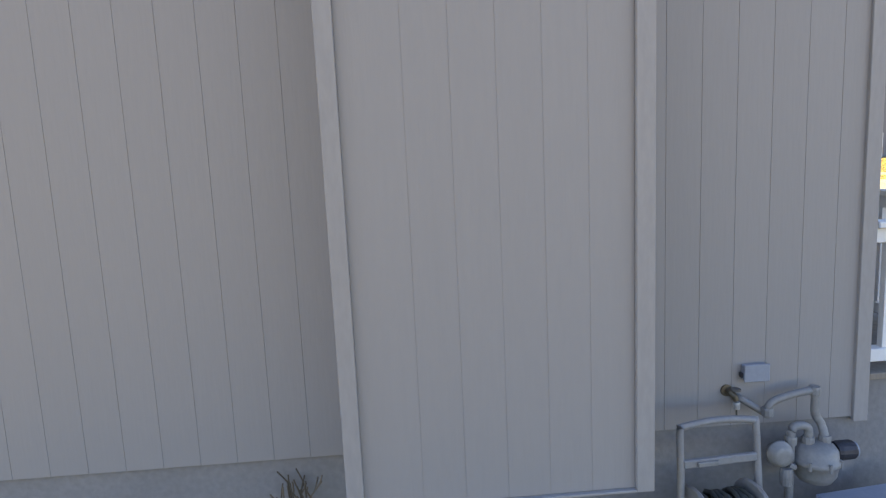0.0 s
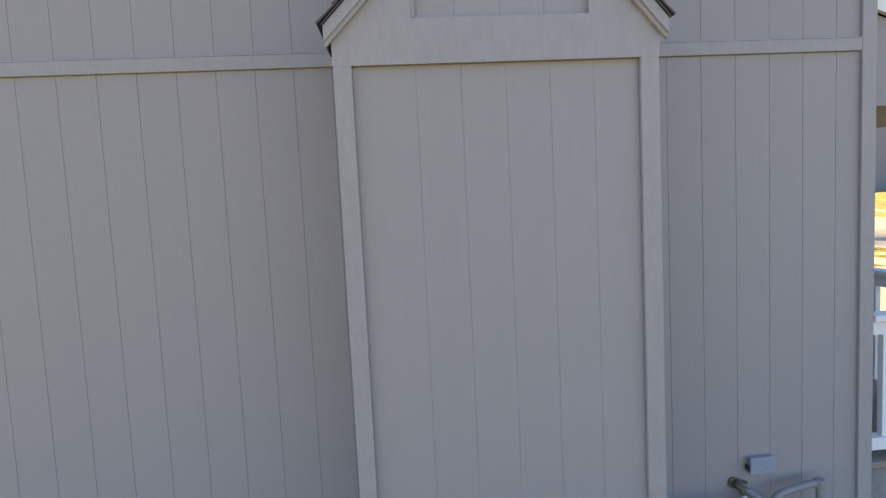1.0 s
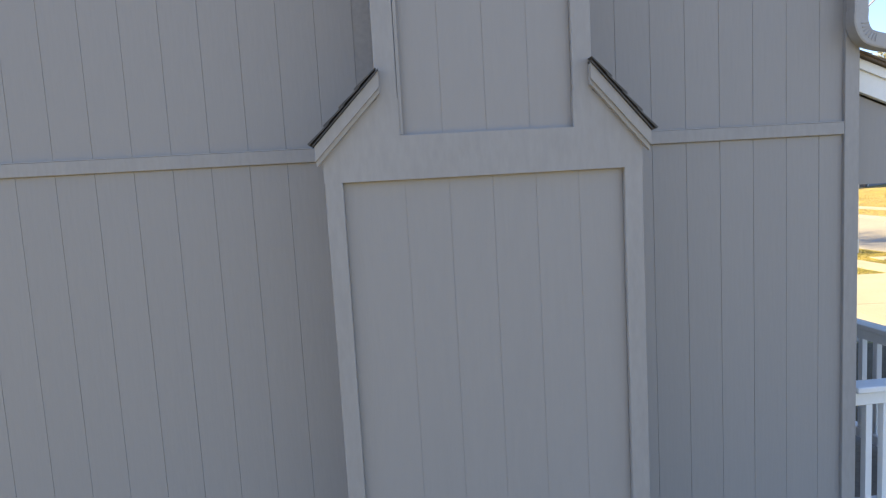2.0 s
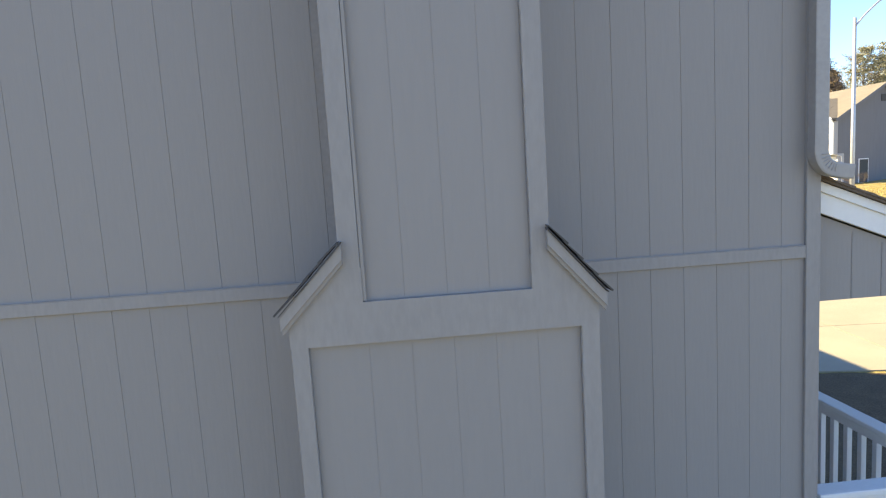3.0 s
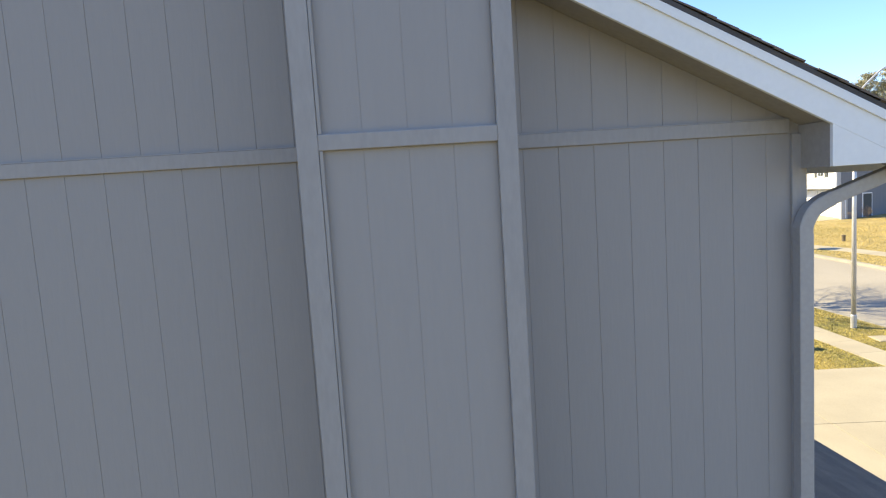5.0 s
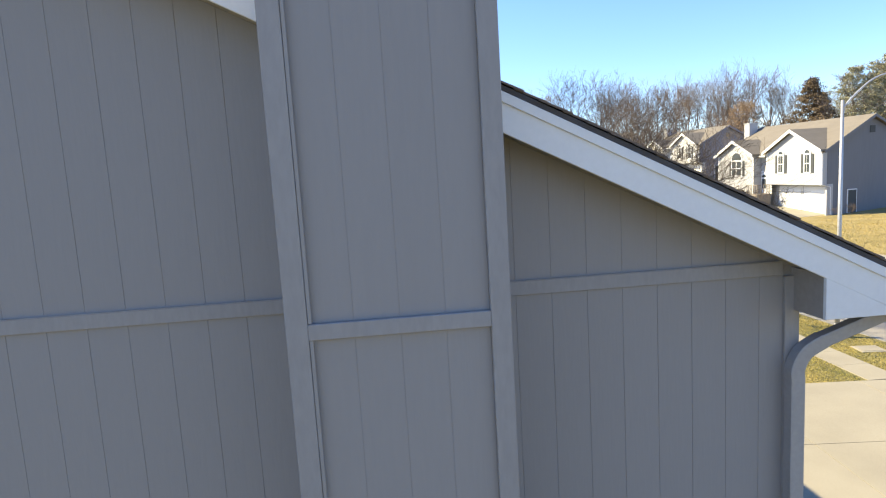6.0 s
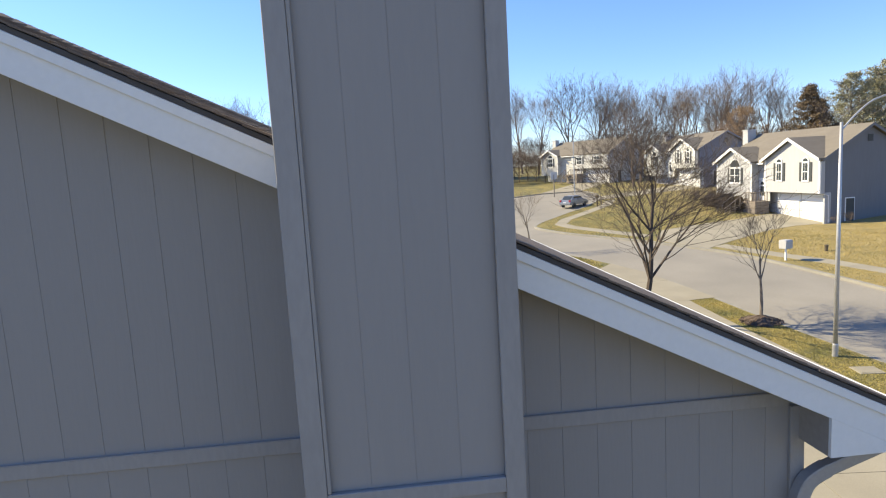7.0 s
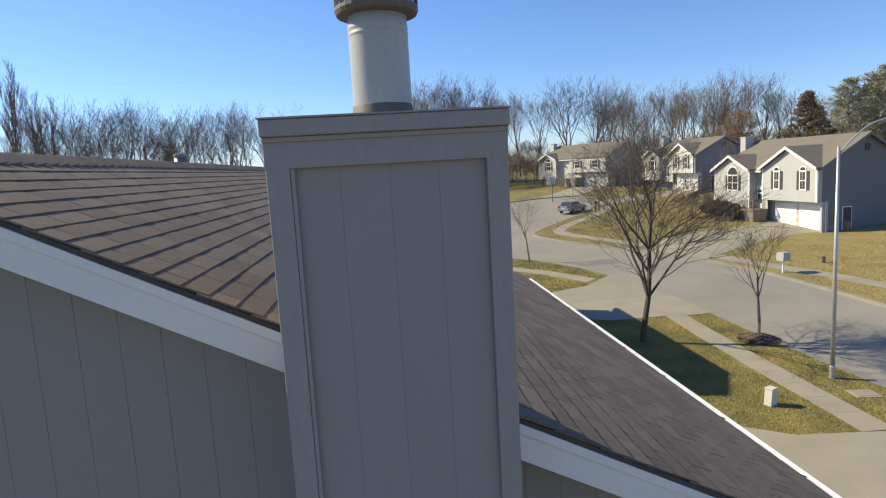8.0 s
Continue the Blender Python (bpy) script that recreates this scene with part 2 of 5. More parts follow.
def tube(points, radius, sides=10, bm=None, cap=True):
    """A round bar along points; radius is a number or one for each point."""
    bm = bm or bmesh.new()
    pts = [Vector(p) for p in points]
    rad = radius if isinstance(radius, (list, tuple)) else [radius] * len(pts)
    rings, up = [], Vector((0.13, 0.21, 1)).normalized()
    for i, p in enumerate(pts):
        d = (pts[min(i + 1, len(pts) - 1)] - pts[max(i - 1, 0)]).normalized()
        a = d.cross(up if abs(d.dot(up)) < 0.95 else Vector((1, 0, 0))).normalized()
        b = d.cross(a)
        rings.append([bm.verts.new(p + rad[i] * (math.cos(k * 2 * math.pi / sides) * a + math.sin(k * 2 * math.pi / sides) * b)) for k in range(sides)])
    for r0, r1 in zip(rings, rings[1:]):
        for k in range(sides):
            bm.faces.new((r0[k], r0[(k + 1) % sides], r1[(k + 1) % sides], r1[k]))
    if cap:
        bm.faces.new(rings[0][::-1])
        bm.faces.new(rings[-1])
    return bm


def lathe(profile, center, sides=20, axis="z", bm=None):
    """Profile of (radius, height) turned round an axis through center."""
    bm = bm or bmesh.new()
    cx, cy, cz = center
    rings = []
    for r, h in profile:
        ring = []
        for k in range(sides):
            a = k * 2 * math.pi / sides
            c, s = r * math.cos(a), r * math.sin(a)
            co = {"z": (cx + c, cy + s, cz + h), "x": (cx + h, cy + c, cz + s), "y": (cx + c, cy + h, cz + s)}[axis]
            ring.append(bm.verts.new(co))
        rings.append(ring)
    for r0, r1 in zip(rings, rings[1:]):
        for k in range(sides):
            bm.faces.new((r0[k], r0[(k + 1) % sides], r1[(k + 1) % sides], r1[k]))
    bm.faces.new(rings[0][::-1])
    bm.faces.new(rings[-1])
    return bm


def smooth_path(pts, n=6):
    """Points along a rounded line through pts."""
    P = [Vector(p) for p in pts]
    out = []
    for i in range(len(P) - 1):
        p0, p1, p2, p3 = P[max(i - 1, 0)], P[i], P[i + 1], P[min(i + 2, len(P) - 1)]
        for k in range(n):
            t = k / n
            out.append(0.5 * ((2 * p1) + (p2 - p0) * t + (2 * p0 - 5 * p1 + 4 * p2 - p3) * t * t + (3 * p1 - p0 - 3 * p2 + p3) * t ** 3))
    return out + [P[-1]]


# ---- the lie of the land ----
def ground_z(x, y):
    s = 0.55 * x + 0.83 * y - 28
    rise = 0.055 * (s + math.sqrt(s * s + 36)) / 2
    dip = 0.5 * math.exp(-((x - 37.5) ** 2 + (y - 46.5) ** 2) / 60)
    return (min(rise, 7.0) if s < 400 else 7.0) - dip


def inside(p, poly):
    x, y, c = p[0], p[1], False
    for (x0, y0), (x1, y1) in zip(poly, poly[1:] + poly[:1]):
        if (y0 > y) != (y1 > y) and x < (x1 - x0) * (y - y0) / (y1 - y0) + x0:
            c = not c
    return c


def rounded(pts, n=5):
    return [(p.x, p.y) for p in smooth_path([(x, y, 0) for x, y in pts], n)]


NEAR_KERB = rounded([(16.7, -70), (16.6, 0), (16.3, 15.9), (16.1, 21.1), (15.9, 27), (15.3, 33), (14.2, 37.6), (12.2, 42.3), (9.2, 46.3), (4, 50), (-4, 53), (-20, 55), (-70, 56)])
FAR_KERB = rounded([(-70, 66), (-20, 66), (-4, 68), (4, 74), (8, 82), (13, 86.5), (18.3, 88.5), (23, 90), (27, 91), (29.6, 88), (29, 80), (24.8, 71.3), (19, 64.3), (14.9, 59.2), (13.9, 56.2), (15.5, 51.5), (17.5, 48), (20.5, 42.5), (22.6, 37.5), (23.6, 32.5), (24.2, 24.7), (24.6, 10), (24.8, -70)])
ROAD = NEAR_KERB + FAR_KERB


def build_ground():
    from mathutils.geometry import delaunay_2d_cdt
    pts = [Vector(p) for p in ROAD]
    n = len(pts)
    edges = [(i, (i + 1) % n) for i in range(n)]
    for gx in list(range(-90, -10, 8)) + list(range(-10, 50, 3)) + list(range(50, 160, 9)):
        for gy in list(range(-75, -5, 8)) + list(range(-5, 100, 3)) + list(range(100, 300, 12)):
            pts.append(Vector((gx + 0.37, gy + 0.21)))
    for r in (420, 900, 2500):
        for k in range(24):
            a = k * math.pi / 12
            pts.append(Vector((20 + r * math.cos(a), 60 + r * math.sin(a))))
    vs, _, faces, _, _, _ = delaunay_2d_cdt(pts, edges, [], 0, 1e-5)
    lawn, street = [], []
    for f in faces:
        c = sum((vs[i] for i in f), Vector((0, 0))) / len(f)
        (street if inside(c, ROAD) else lawn).append(tuple(f))
    for name, fs, dz, mat, label in (("ground", lawn, 0.0, LAWN, "winter lawn, part green and part straw-yellow"),
                                     ("road", street, -0.13, ASPHALT, "worn pale grey asphalt street with a bend")):
        used = sorted({i for f in fs for i in f})
        idx = {i: k for k, i in enumerate(used)}
        me = mesh_of(name, [(vs[i].x, vs[i].y, ground_z(vs[i].x, vs[i].y) + dz) for i in used], [[idx[i] for i in f] for f in fs], mat)
        bm = bmesh.new()
        bm.from_mesh(me)
        bmesh.ops.recalc_face_normals(bm, faces=bm.faces)
        if sum(f.normal.z for f in bm.faces) < 0:
            bmesh.ops.reverse_faces(bm, faces=bm.faces)
        bm.to_mesh(me)
        bm.free()
        tagged(new(name, me), label, name, kind="structure")


build_ground()


def offset_line(line, d):
    out = []
    for i, p in enumerate(line):
        a, b = Vector(line[max(i - 1, 0)]), Vector(line[min(i + 1, len(line) - 1)])
        t = (b - a).normalized()
        out.append(Vector(p) + d * Vector((t.y, -t.x)))
    return out


def strip(line, d0, d1, top, depth):
    """A slab along a plan line between two offsets, following the land."""
    bm = bmesh.new()
    A, B = offset_line(line, d0), offset_line(line, d1)
    rings = []
    for a, b in zip(A, B):
        za, zb = ground_z(a.x, a.y), ground_z(b.x, b.y)
        rings.append([bm.verts.new(c) for c in ((a.x, a.y, za + top), (b.x, b.y, zb + top), (b.x, b.y, zb + top - depth), (a.x, a.y, za + top - depth))])
    for r0, r1 in zip(rings, rings[1:]):
        for k in range(4):
            bm.faces.new((r0[k], r0[(k + 1) % 4], r1[(k + 1) % 4], r1[k]))
    bm.faces.new(rings[0])
    bm.faces.new(rings[-1][::-1])
    return bm


for line in (NEAR_KERB, FAR_KERB):
    kerb = new("kerb", bm_mesh("kerb", strip(line, -0.22, 0.0, 0.015, 0.28), KERB))
    tagged(kerb, "pale concrete kerb with a shallow gutter along the street", "kerb", kind="structure")
    part("gutter_pan", strip(line, -0.62, -0.22, -0.105, 0.1), KERB, kerb)


def pavement(label, line, width, step=1.5):
    """A footpath of single concrete slabs along a plan line."""
    walkway = empty("pavement", label=label, category="pavement", kind="structure")
    pts = [Vector(p) for p in line]
    run, slabs = [pts[0]], []
    for a, b in zip(pts, pts[1:]):
        k = max(1, round((b - a).length / step))
        run += [a + (b - a) * (i + 1) / k for i in range(k)]
    L, R = offset_line([tuple(p) for p in run], -width / 2), offset_line([tuple(p) for p in run], width / 2)
    for i in range(len(run) - 1):
        q = [L[i], R[i], R[i + 1], L[i + 1]]
        c = sum(q, Vector((0, 0))) / 4
        q = [c + (p - c) * 0.992 for p in q]
        bm = bmesh.new()
        top = [bm.verts.new((p.x, p.y, ground_z(p.x, p.y) + 0.02)) for p in q]
        low = [bm.verts.new((p.x, p.y, ground_z(p.x, p.y) - 0.08)) for p in q]
        bm.faces.new(top)
        for k in range(4):
            bm.faces.new((top[k], low[k], low[(k + 1) % 4], top[(k + 1) % 4]))
        part("slab", bm, CONCRETE, walkway)
    return walkway


def apron(label, poly, joints, top=0.025):
    """A poured driveway: panels cut from one outline along lines x cos + y sin = d."""
    drive = empty("driveway", label=label, category="driveway", kind="structure")
    bm = bmesh.new()
    bm.faces.new([bm.verts.new((x, y, 0)) for x, y in poly])
    for (nx, ny, d) in joints:
        bmesh.ops.bisect_plane(bm, geom=bm.verts[:] + bm.edges[:] + bm.faces[:], plane_co=(nx * d, ny * d, 0), plane_no=(nx, ny, 0))
    for f in bm.faces:
        c = f.calc_center_median()
        q = [c + (v.co - c) * (1 - 0.012 / max(0.3, (v.co - c).length)) for v in f.verts]
        pb = bmesh.new()
        hi = [pb.verts.new((p.x, p.y, ground_z(p.x, p.y) + top)) for p in q]
        lo = [pb.verts.new((p.x, p.y, ground_z(p.x, p.y) - 0.16)) for p in q]
        pb.faces.new(hi)
        for k in range(len(q)):
            pb.faces.new((hi[k], lo[k], lo[(k + 1) % len(q)], hi[(k + 1) % len(q)]))
        part("slab", pb, CONCRETE, drive)
    bm.free()
    return drive


# ---- the house: gable wall seen by the camera is y = 0, eaves side faces +x ----
G = 0.2032
X_COR, X_RIDGE, X_EAVE, Y_END = 1.23, -3.45, 1.86, 9.4
X_LEFT = 2 * X_RIDGE - 1.262
Z_SID, Z_B1, Z_B1T, Z_B2, Z_B2T = 0.667, 3.404, 3.478, 6.237, 6.316


def roof_z(x, d=0.0):
    """Height of the shingles over x, less d."""
    return 7.105 - 0.5 * x - d if x > X_RIDGE else 7.105 - 0.5 * (2 * X_RIDGE - x) - d


SOF = 0.215
outline = [(X_LEFT, Z_SID), (X_COR, Z_SID), (X_COR, roof_z(X_COR, SOF)), (X_RIDGE, roof_z(X_RIDGE, SOF)), (X_LEFT, roof_z(X_LEFT, SOF))]
wall_south = tagged(new("wall_south", bm_mesh("wall_south", prism(outline, "y", 0.0026, 0.16), BACKING)), "greige grooved plywood siding on the gable end wall", "wall", kind="structure")
bm = prism([(0.16, Z_SID), (Y_END, Z_SID), (Y_END, 6.3), (0.16, 6.3)], "x", X_COR - 0.15, X_COR)
wall_east = tagged(new("wall_east", bm_mesh("wall_east", bm, SIDING)), "greige grooved siding on the front wall", "wall", kind="structure")
bm = prism([(0.16, Z_SID), (Y_END, Z_SID), (Y_END, 6.3), (0.16, 6.3)], "x", X_LEFT, X_LEFT + 0.15)
tagged(new("wall_west", bm_mesh("wall_west", bm, SIDING)), "greige siding on the back wall", "wall", kind="structure")
tagged(new("wall_north", bm_mesh("wall_north", prism(outline, "y", Y_END - 0.15, Y_END - 0.002), SIDING)), "greige siding on the far gable wall", "wall", kind="structure")
bm = box(X_LEFT + 0.03, X_COR - 0.008, 0.035, Y_END - 0.03, -0.4, Z_SID)
tagged(new("foundation", bm_mesh("foundation", bm, FOUNDATION)), "painted parged concrete foundation below the siding", "foundation", kind="structure")

# trim boards on the wall
for z0, z1 in ((Z_B1, Z_B1T), (Z_B2, Z_B2T)):
    x1 = X_COR - 0.07 if z0 < 5 else min(X_COR - 0.07, (7.105 - SOF - Z_B2T) / 0.5)
    for xa, xb in ((X_LEFT, -5.1), (-5.097, -1.62), (-0.5, x1)):
        b = new("trim", bm_mesh("trim", box(xa, xb, -0.02, 0.007, z0, z1, 0.003), TRIM))
        tagged(b, "painted horizontal trim board across the siding", "trim board", "horizontal trim boards", "structure")
        part("flashing", box(xa, xb, -0.021, 0.0, z1, z1 + 0.003), SPOUT, b)
for x0, x1, y0, y1 in ((X_COR - 0.07, X_COR + 0.02, -0.022, 0.007), (X_COR, X_COR + 0.022, 0.009, 0.1)):
    b = new("trim", bm_mesh("trim", box(x0, x1, y0, y1, Z_SID - 0.03, 6.03 if y0 > 0 else 6.23, 0.003), TRIM))
    tagged(b, "painted vertical corner board", "trim board", "corner boards", "structure")

# soffits, rake and eave boards
UP = math.hypot(1, 0.5)


def rake_board(name, x0, x1, top, low, y0, y1, mat):
    return bm_mesh(name, prism([(x0, roof_z(x0, top)), (x1, roof_z(x1, top)), (x1, roof_z(x1, low)), (x0, roof_z(x0, low))], "y", y0, y1, 0.002), mat)


for xa, xb, side in ((X_RIDGE, X_EAVE - 0.02, ""), (X_RIDGE, 2 * X_RIDGE - X_EAVE, "")):
    lo, hi = min(xa, xb), max(xa, xb)
    rake = tagged(new("rake_fascia", rake_board("rake_fascia", lo + 0.001, hi, 0.04, 0.242, -0.28, -0.258, WHITE)), "white rake board along the sloping roof edge", "fascia", kind="structure")
    part("shingle_mould", rake_board("shingle_mould", lo + 0.001, hi, 0.042, 0.095, -0.293, -0.2805, WHITE), WHITE, rake)
    sof = tagged(new("rake_soffit", rake_board("rake_soffit", lo + 0.001, hi, 0.205, 0.215, -0.257, 0.006, SOFFIT)), "painted soffit under the sloping roof edge", "soffit", kind="structure")
    deck = tagged(new("roof_deck", rake_board("roof_deck", lo + 0.001, hi, 0.012, 0.04, -0.29, Y_END + 0.28, SHINGLE_DARK)), "dark roof sheathing edge", "roof", kind="structure")
ret = tagged(new("eave_return", bm_mesh("eave_return", prism([(1.212, 6.03), (1.662, 6.03), (1.212, roof_z(1.212, 0.238))], "y", -0.279, -0.256, 0.002), WHITE)), "white boxed eave end below the rake board", "fascia", kind="structure")
part("cheek", prism([(-0.255, 6.03), (0.006, 6.03), (0.006, roof_z(1.231, 0.213)), (-0.255, roof_z(1.231, 0.213))], "x", 1.213, 1.231), SOFFIT, ret)
tagged(new("eave_soffit", bm_mesh("eave_soffit", box(1.233, X_EAVE - 0.032, -0.255, Y_END + 0.2, 6.04, 6.055), SOFFIT)), "painted soffit under the front eave", "soffit", kind="structure")
tagged(new("eave_fascia", bm_mesh("eave_fascia", box(X_EAVE - 0.03, X_EAVE - 0.008, -0.279, Y_END + 0.25, 6.03, 6.135), WHITE)), "white fascia board behind the gutter", "fascia", kind="structure")

# gutter with hangers
gutter = empty("gutter", label="white aluminium gutter along the front eave", category="gutter")
GX, GZ = X_EAVE - 0.007, 6.105
prof = [(GX, GZ), (GX, GZ - 0.12), (GX + 0.07, GZ - 0.12), (GX + 0.09, GZ - 0.08), (GX + 0.135, GZ - 0.05), (GX + 0.135, GZ),
        (GX + 0.12, GZ), (GX + 0.125, GZ - 0.045), (GX + 0.083, GZ - 0.073), (GX + 0.065, GZ - 0.113), (GX + 0.007, GZ - 0.113), (GX + 0.007, GZ)]
part("channel", prism(prof, "y", -0.28, Y_END + 0.25), GUTTER_WHITE, gutter)
part("front_lip", box(GX + 0.1, GX + 0.16, -0.28, Y_END + 0.25, GZ + 0.001, GZ + 0.01), GUTTER_WHITE, gutter)
for y in (0.9, 2.0, 3.2, 4.32, 5.47, 6.7, 8.0):
    part("hanger", tube([(GX + 0.007, y, GZ + 0.003), (GX + 0.057, y + 0.01, GZ + 0.035), (GX + 0.107, y, GZ + 0.012)], 0.006, 5), DARK_METAL, gutter)

# downspout on the front wall beside the corner
spout = empty("downspout", (1.198, -0.062, 4.0), label="painted downspout with elbows beside the house corner", category="downspout")


def rect_tube(points, w, d):
    """A rectangular pipe with ribs at its bends; points lie in the x-z plane."""
    bm = bmesh.new()
    P = [Vector(p) for p in points]
    rings = []
    for i, p in enumerate(P):
        t = (P[min(i + 1, len(P) - 1)] - P[max(i - 1, 0)]).normalized()
        nrm = Vector((t.z, 0, -t.x))
        rings.append([bm.verts.new(p + a * w / 2 * nrm + Vector((0, b * d / 2, 0))) for a, b in ((-1, -1), (-0.8, -1.1), (0.8, -1.1), (1, -1), (1, 1), (-1, 1))])
    for r0, r1 in zip(rings, rings[1:]):
        for k in range(6):
            bm.faces.new((r0[k], r0[(k + 1) % 6], r1[(k + 1) % 6], r1[k]))
    bm.faces.new(rings[0][::-1])
    bm.faces.new(rings[-1])
    return bm


part("pipe", rect_tube([(0, 0, 0.085), (0, 0, 1.64)], 0.084, 0.062), SPOUT, spout)
part("upper_elbow", rect_tube(smooth_path([(0, 0, 1.63), (0.0, 0, 1.70), (0.05, 0, 1.79), (0.16, 0, 1.85)], 5), 0.084, 0.064), SPOUT, spout)
part("offset_pipe", rect_tube([(0.15, 0, 1.846), (0.64, 0, 2.012)], 0.076, 0.06), SPOUT, spout)
part("outlet_elbow", rect_tube(smooth_path([(0.63, 0, 2.008), (0.69, 0, 2.035), (0.71, 0, 2.075)], 4), 0.078, 0.06), SPOUT, spout)
part("lower_elbow", rect_tube(smooth_path([(0, 0, 0.095), (0.0, 0, 0.015), (0.04, 0, -0.055), (0.13, 0, -0.085), (0.2, 0, -0.095)], 5), 0.086, 0.066), SPOUT, spout)
for k in range(7):
    a = math.pi * (1.03 + 0.065 * k)
    c = Vector((0.105 + 0.088 * math.cos(a), -0.037, 0.025 + 0.095 * math.sin(a)))
    m = Matrix.Translation(c) @ Matrix.Rotation(-a, 4, "Y")
    bm = bmesh.new()
    add_box(bm, -0.022, 0.022, -0.004, 0.003, -0.003, 0.003, 0.001, m)
    part("crimp", bm, SPOUT, spout)

# front porch beside the corner
porch = empty("porch_roof", (X_COR, 0.1, 3.1), label="lean-to porch roof with white fascia and brown shingles", category="porch roof")
PL, PS = 1.75, 0.40
part("side_panel", prism([(0.03, 0.0), (1.45, 0.0), (0.03, 0.57)], "y", 0.0, 0.09), SIDING, porch)
for k in range(1, 6):
    x = 0.2 * k + 0.12
    part("batten_joint", box(x - 0.004, x + 0.004, -0.003, 0.0, 0.005, 0.555 - PS * x), BACKING, porch)
part("fascia", prism([(0.0, 0.592), (0.0, 0.78), (PL, 0.78 - PS * PL), (PL, 0.592 - PS * PL)], "y", -0.035, -0.004, 0.002), WHITE, porch)
part("fascia_mould", prism([(0.0, 0.72), (0.0, 0.78), (PL, 0.78 - PS * PL), (PL, 0.72 - PS * PL)], "y", -0.052, -0.0355, 0.002), WHITE, porch)
part("roof_deck", prism([(0.0, 0.783), (0.0, 0.80), (PL + 0.05, 0.80 - PS * (PL + 0.05)), (PL + 0.05, 0.783 - PS * (PL + 0.05))], "y", -0.077, 3.3), SHINGLE, porch)
for k in range(13):
    xa, xb = PL + 0.06 - 0.14 * k, max(0.0, PL + 0.06 - 0.14 * k - 0.19)
    part("shingle_course", prism([(xa, 0.801 - PS * xa), (xa, 0.819 - PS * xa), (xb, 0.81 - PS * xb), (xb, 0.801 - PS * xb)], "y", -0.08 - 0.005 * (k % 2), 3.3), SHINGLE, porch)
part("ceiling_board", box(0.03, 1.45, 0.09, 3.2, -0.002, 0.02), SOFFIT, porch)
for y in (0.05, 3.1):
    part("post", box(1.33, 1.45, y - 0.05, y + 0.05, -2.2, 0.0, 0.005), WHITE, porch)

ZD = 0.90
porch_deck = empty("porch_deck", (X_COR + 0.024, 0.05, 0), label="raised front porch deck on a painted skirt", category="deck")
part("floor", box(0, 1.15, 0.0, 3.2, ZD - 0.04, ZD, 0.004), WOOD_GREY, porch_deck)
part("skirt", box(-0.03, 1.1, 0.04, 3.1, 0.0, ZD - 0.041), FOUNDATION, porch_deck)


def railing(label, a, b, z, h=1.03, gap=0.15, posts=(0, 1)):
    """A white rail with square balusters between two plan points."""
    A, B = Vector((*a, 0)), Vector((*b, 0))
    L = (B - A).length
    rail = empty("railing", (a[0], a[1], z), math.degrees(math.atan2(B.y - A.y, B.x - A.x)), label, "railing", "porch railings")
    part("handrail", box(0, L, -0.07, 0.07, h - 0.04, h, 0.006), WHITE, rail)
    part("top_rail", box(0, L, -0.03, 0.03, h - 0.13, h - 0.041, 0.004), WHITE, rail)
    part("bottom_rail", box(0, L, -0.045, 0.045, 0.06, 0.14, 0.005), WHITE, rail)
    me = bm_mesh("baluster", box(-0.022, 0.022, -0.022, 0.022, 0.14, h - 0.13, 0.002), WHITE)
    for k in range(1, int(L / gap)):
        o = part("baluster", me, WHITE, rail)
        o.location = (k * gap, 0, 0)
    for x in [L * f for f in posts]:
        part("newel_post", box(x - 0.052, x + 0.052, -0.052, 0.052, 0.0, h + 0.05, 0.006), WHITE, rail)
    return rail


railing("white railing with square balusters across the end of the porch", (X_COR + 0.1, 0.13), (X_COR + 1.06, 0.13), ZD, 0.925, 0.118, (1,))
railing("white railing with square balusters along the front of the porch", (X_COR + 1.06, 0.28), (X_COR + 1.06, 3.1), ZD)

# ---- chimney chase ----
FY = -0.64
CL, CR = -1.802, -0.333
UL, UR = -1.55, -0.561
chimney = empty("chimney", (0, 0, 0), label="tall wood-sided chimney chase with shoulders, trim boards and metal flue", category="chimney")
part("lower_core", box(CL + 0.012, CR - 0.012, FY + 0.03, -0.003, 0.70, 3.46), BACKING, chimney)
part("upper_core", box(UL + 0.012, UR - 0.012, FY + 0.03, -0.04, 3.40, 8.76), BACKING, chimney)
for x in (CL, CR - 0.012):
    part("side_siding", box(x, x + 0.012, FY + 0.024, -0.004, 0.68, 3.37), SIDING, chimney)
for x in (UL, UR - 0.012):
    part("side_siding", box(x, x + 0.012, FY + 0.024, -0.03, 3.40, 8.76), SIDING, chimney)
part("back_siding", box(UL, UR, -0.029, -0.017, 7.0, 8.76), SIDING, chimney)


def chase_planks(x0, x1, first, z0, z1):
    """Grooved sheet between trim boards: one piece for each ridge between grooves."""
    cuts = [x0] + [first + G * k for k in range(12) if x0 + 0.02 < first + G * k < x1 - 0.02] + [x1]
    for a, b in zip(cuts, cuts[1:]):
        part("siding_plank", box(a + 0.0007, b - 0.0007, FY + 0.0287, FY + 0.0296, z0, z1, 0.0005), SIDING, chimney)


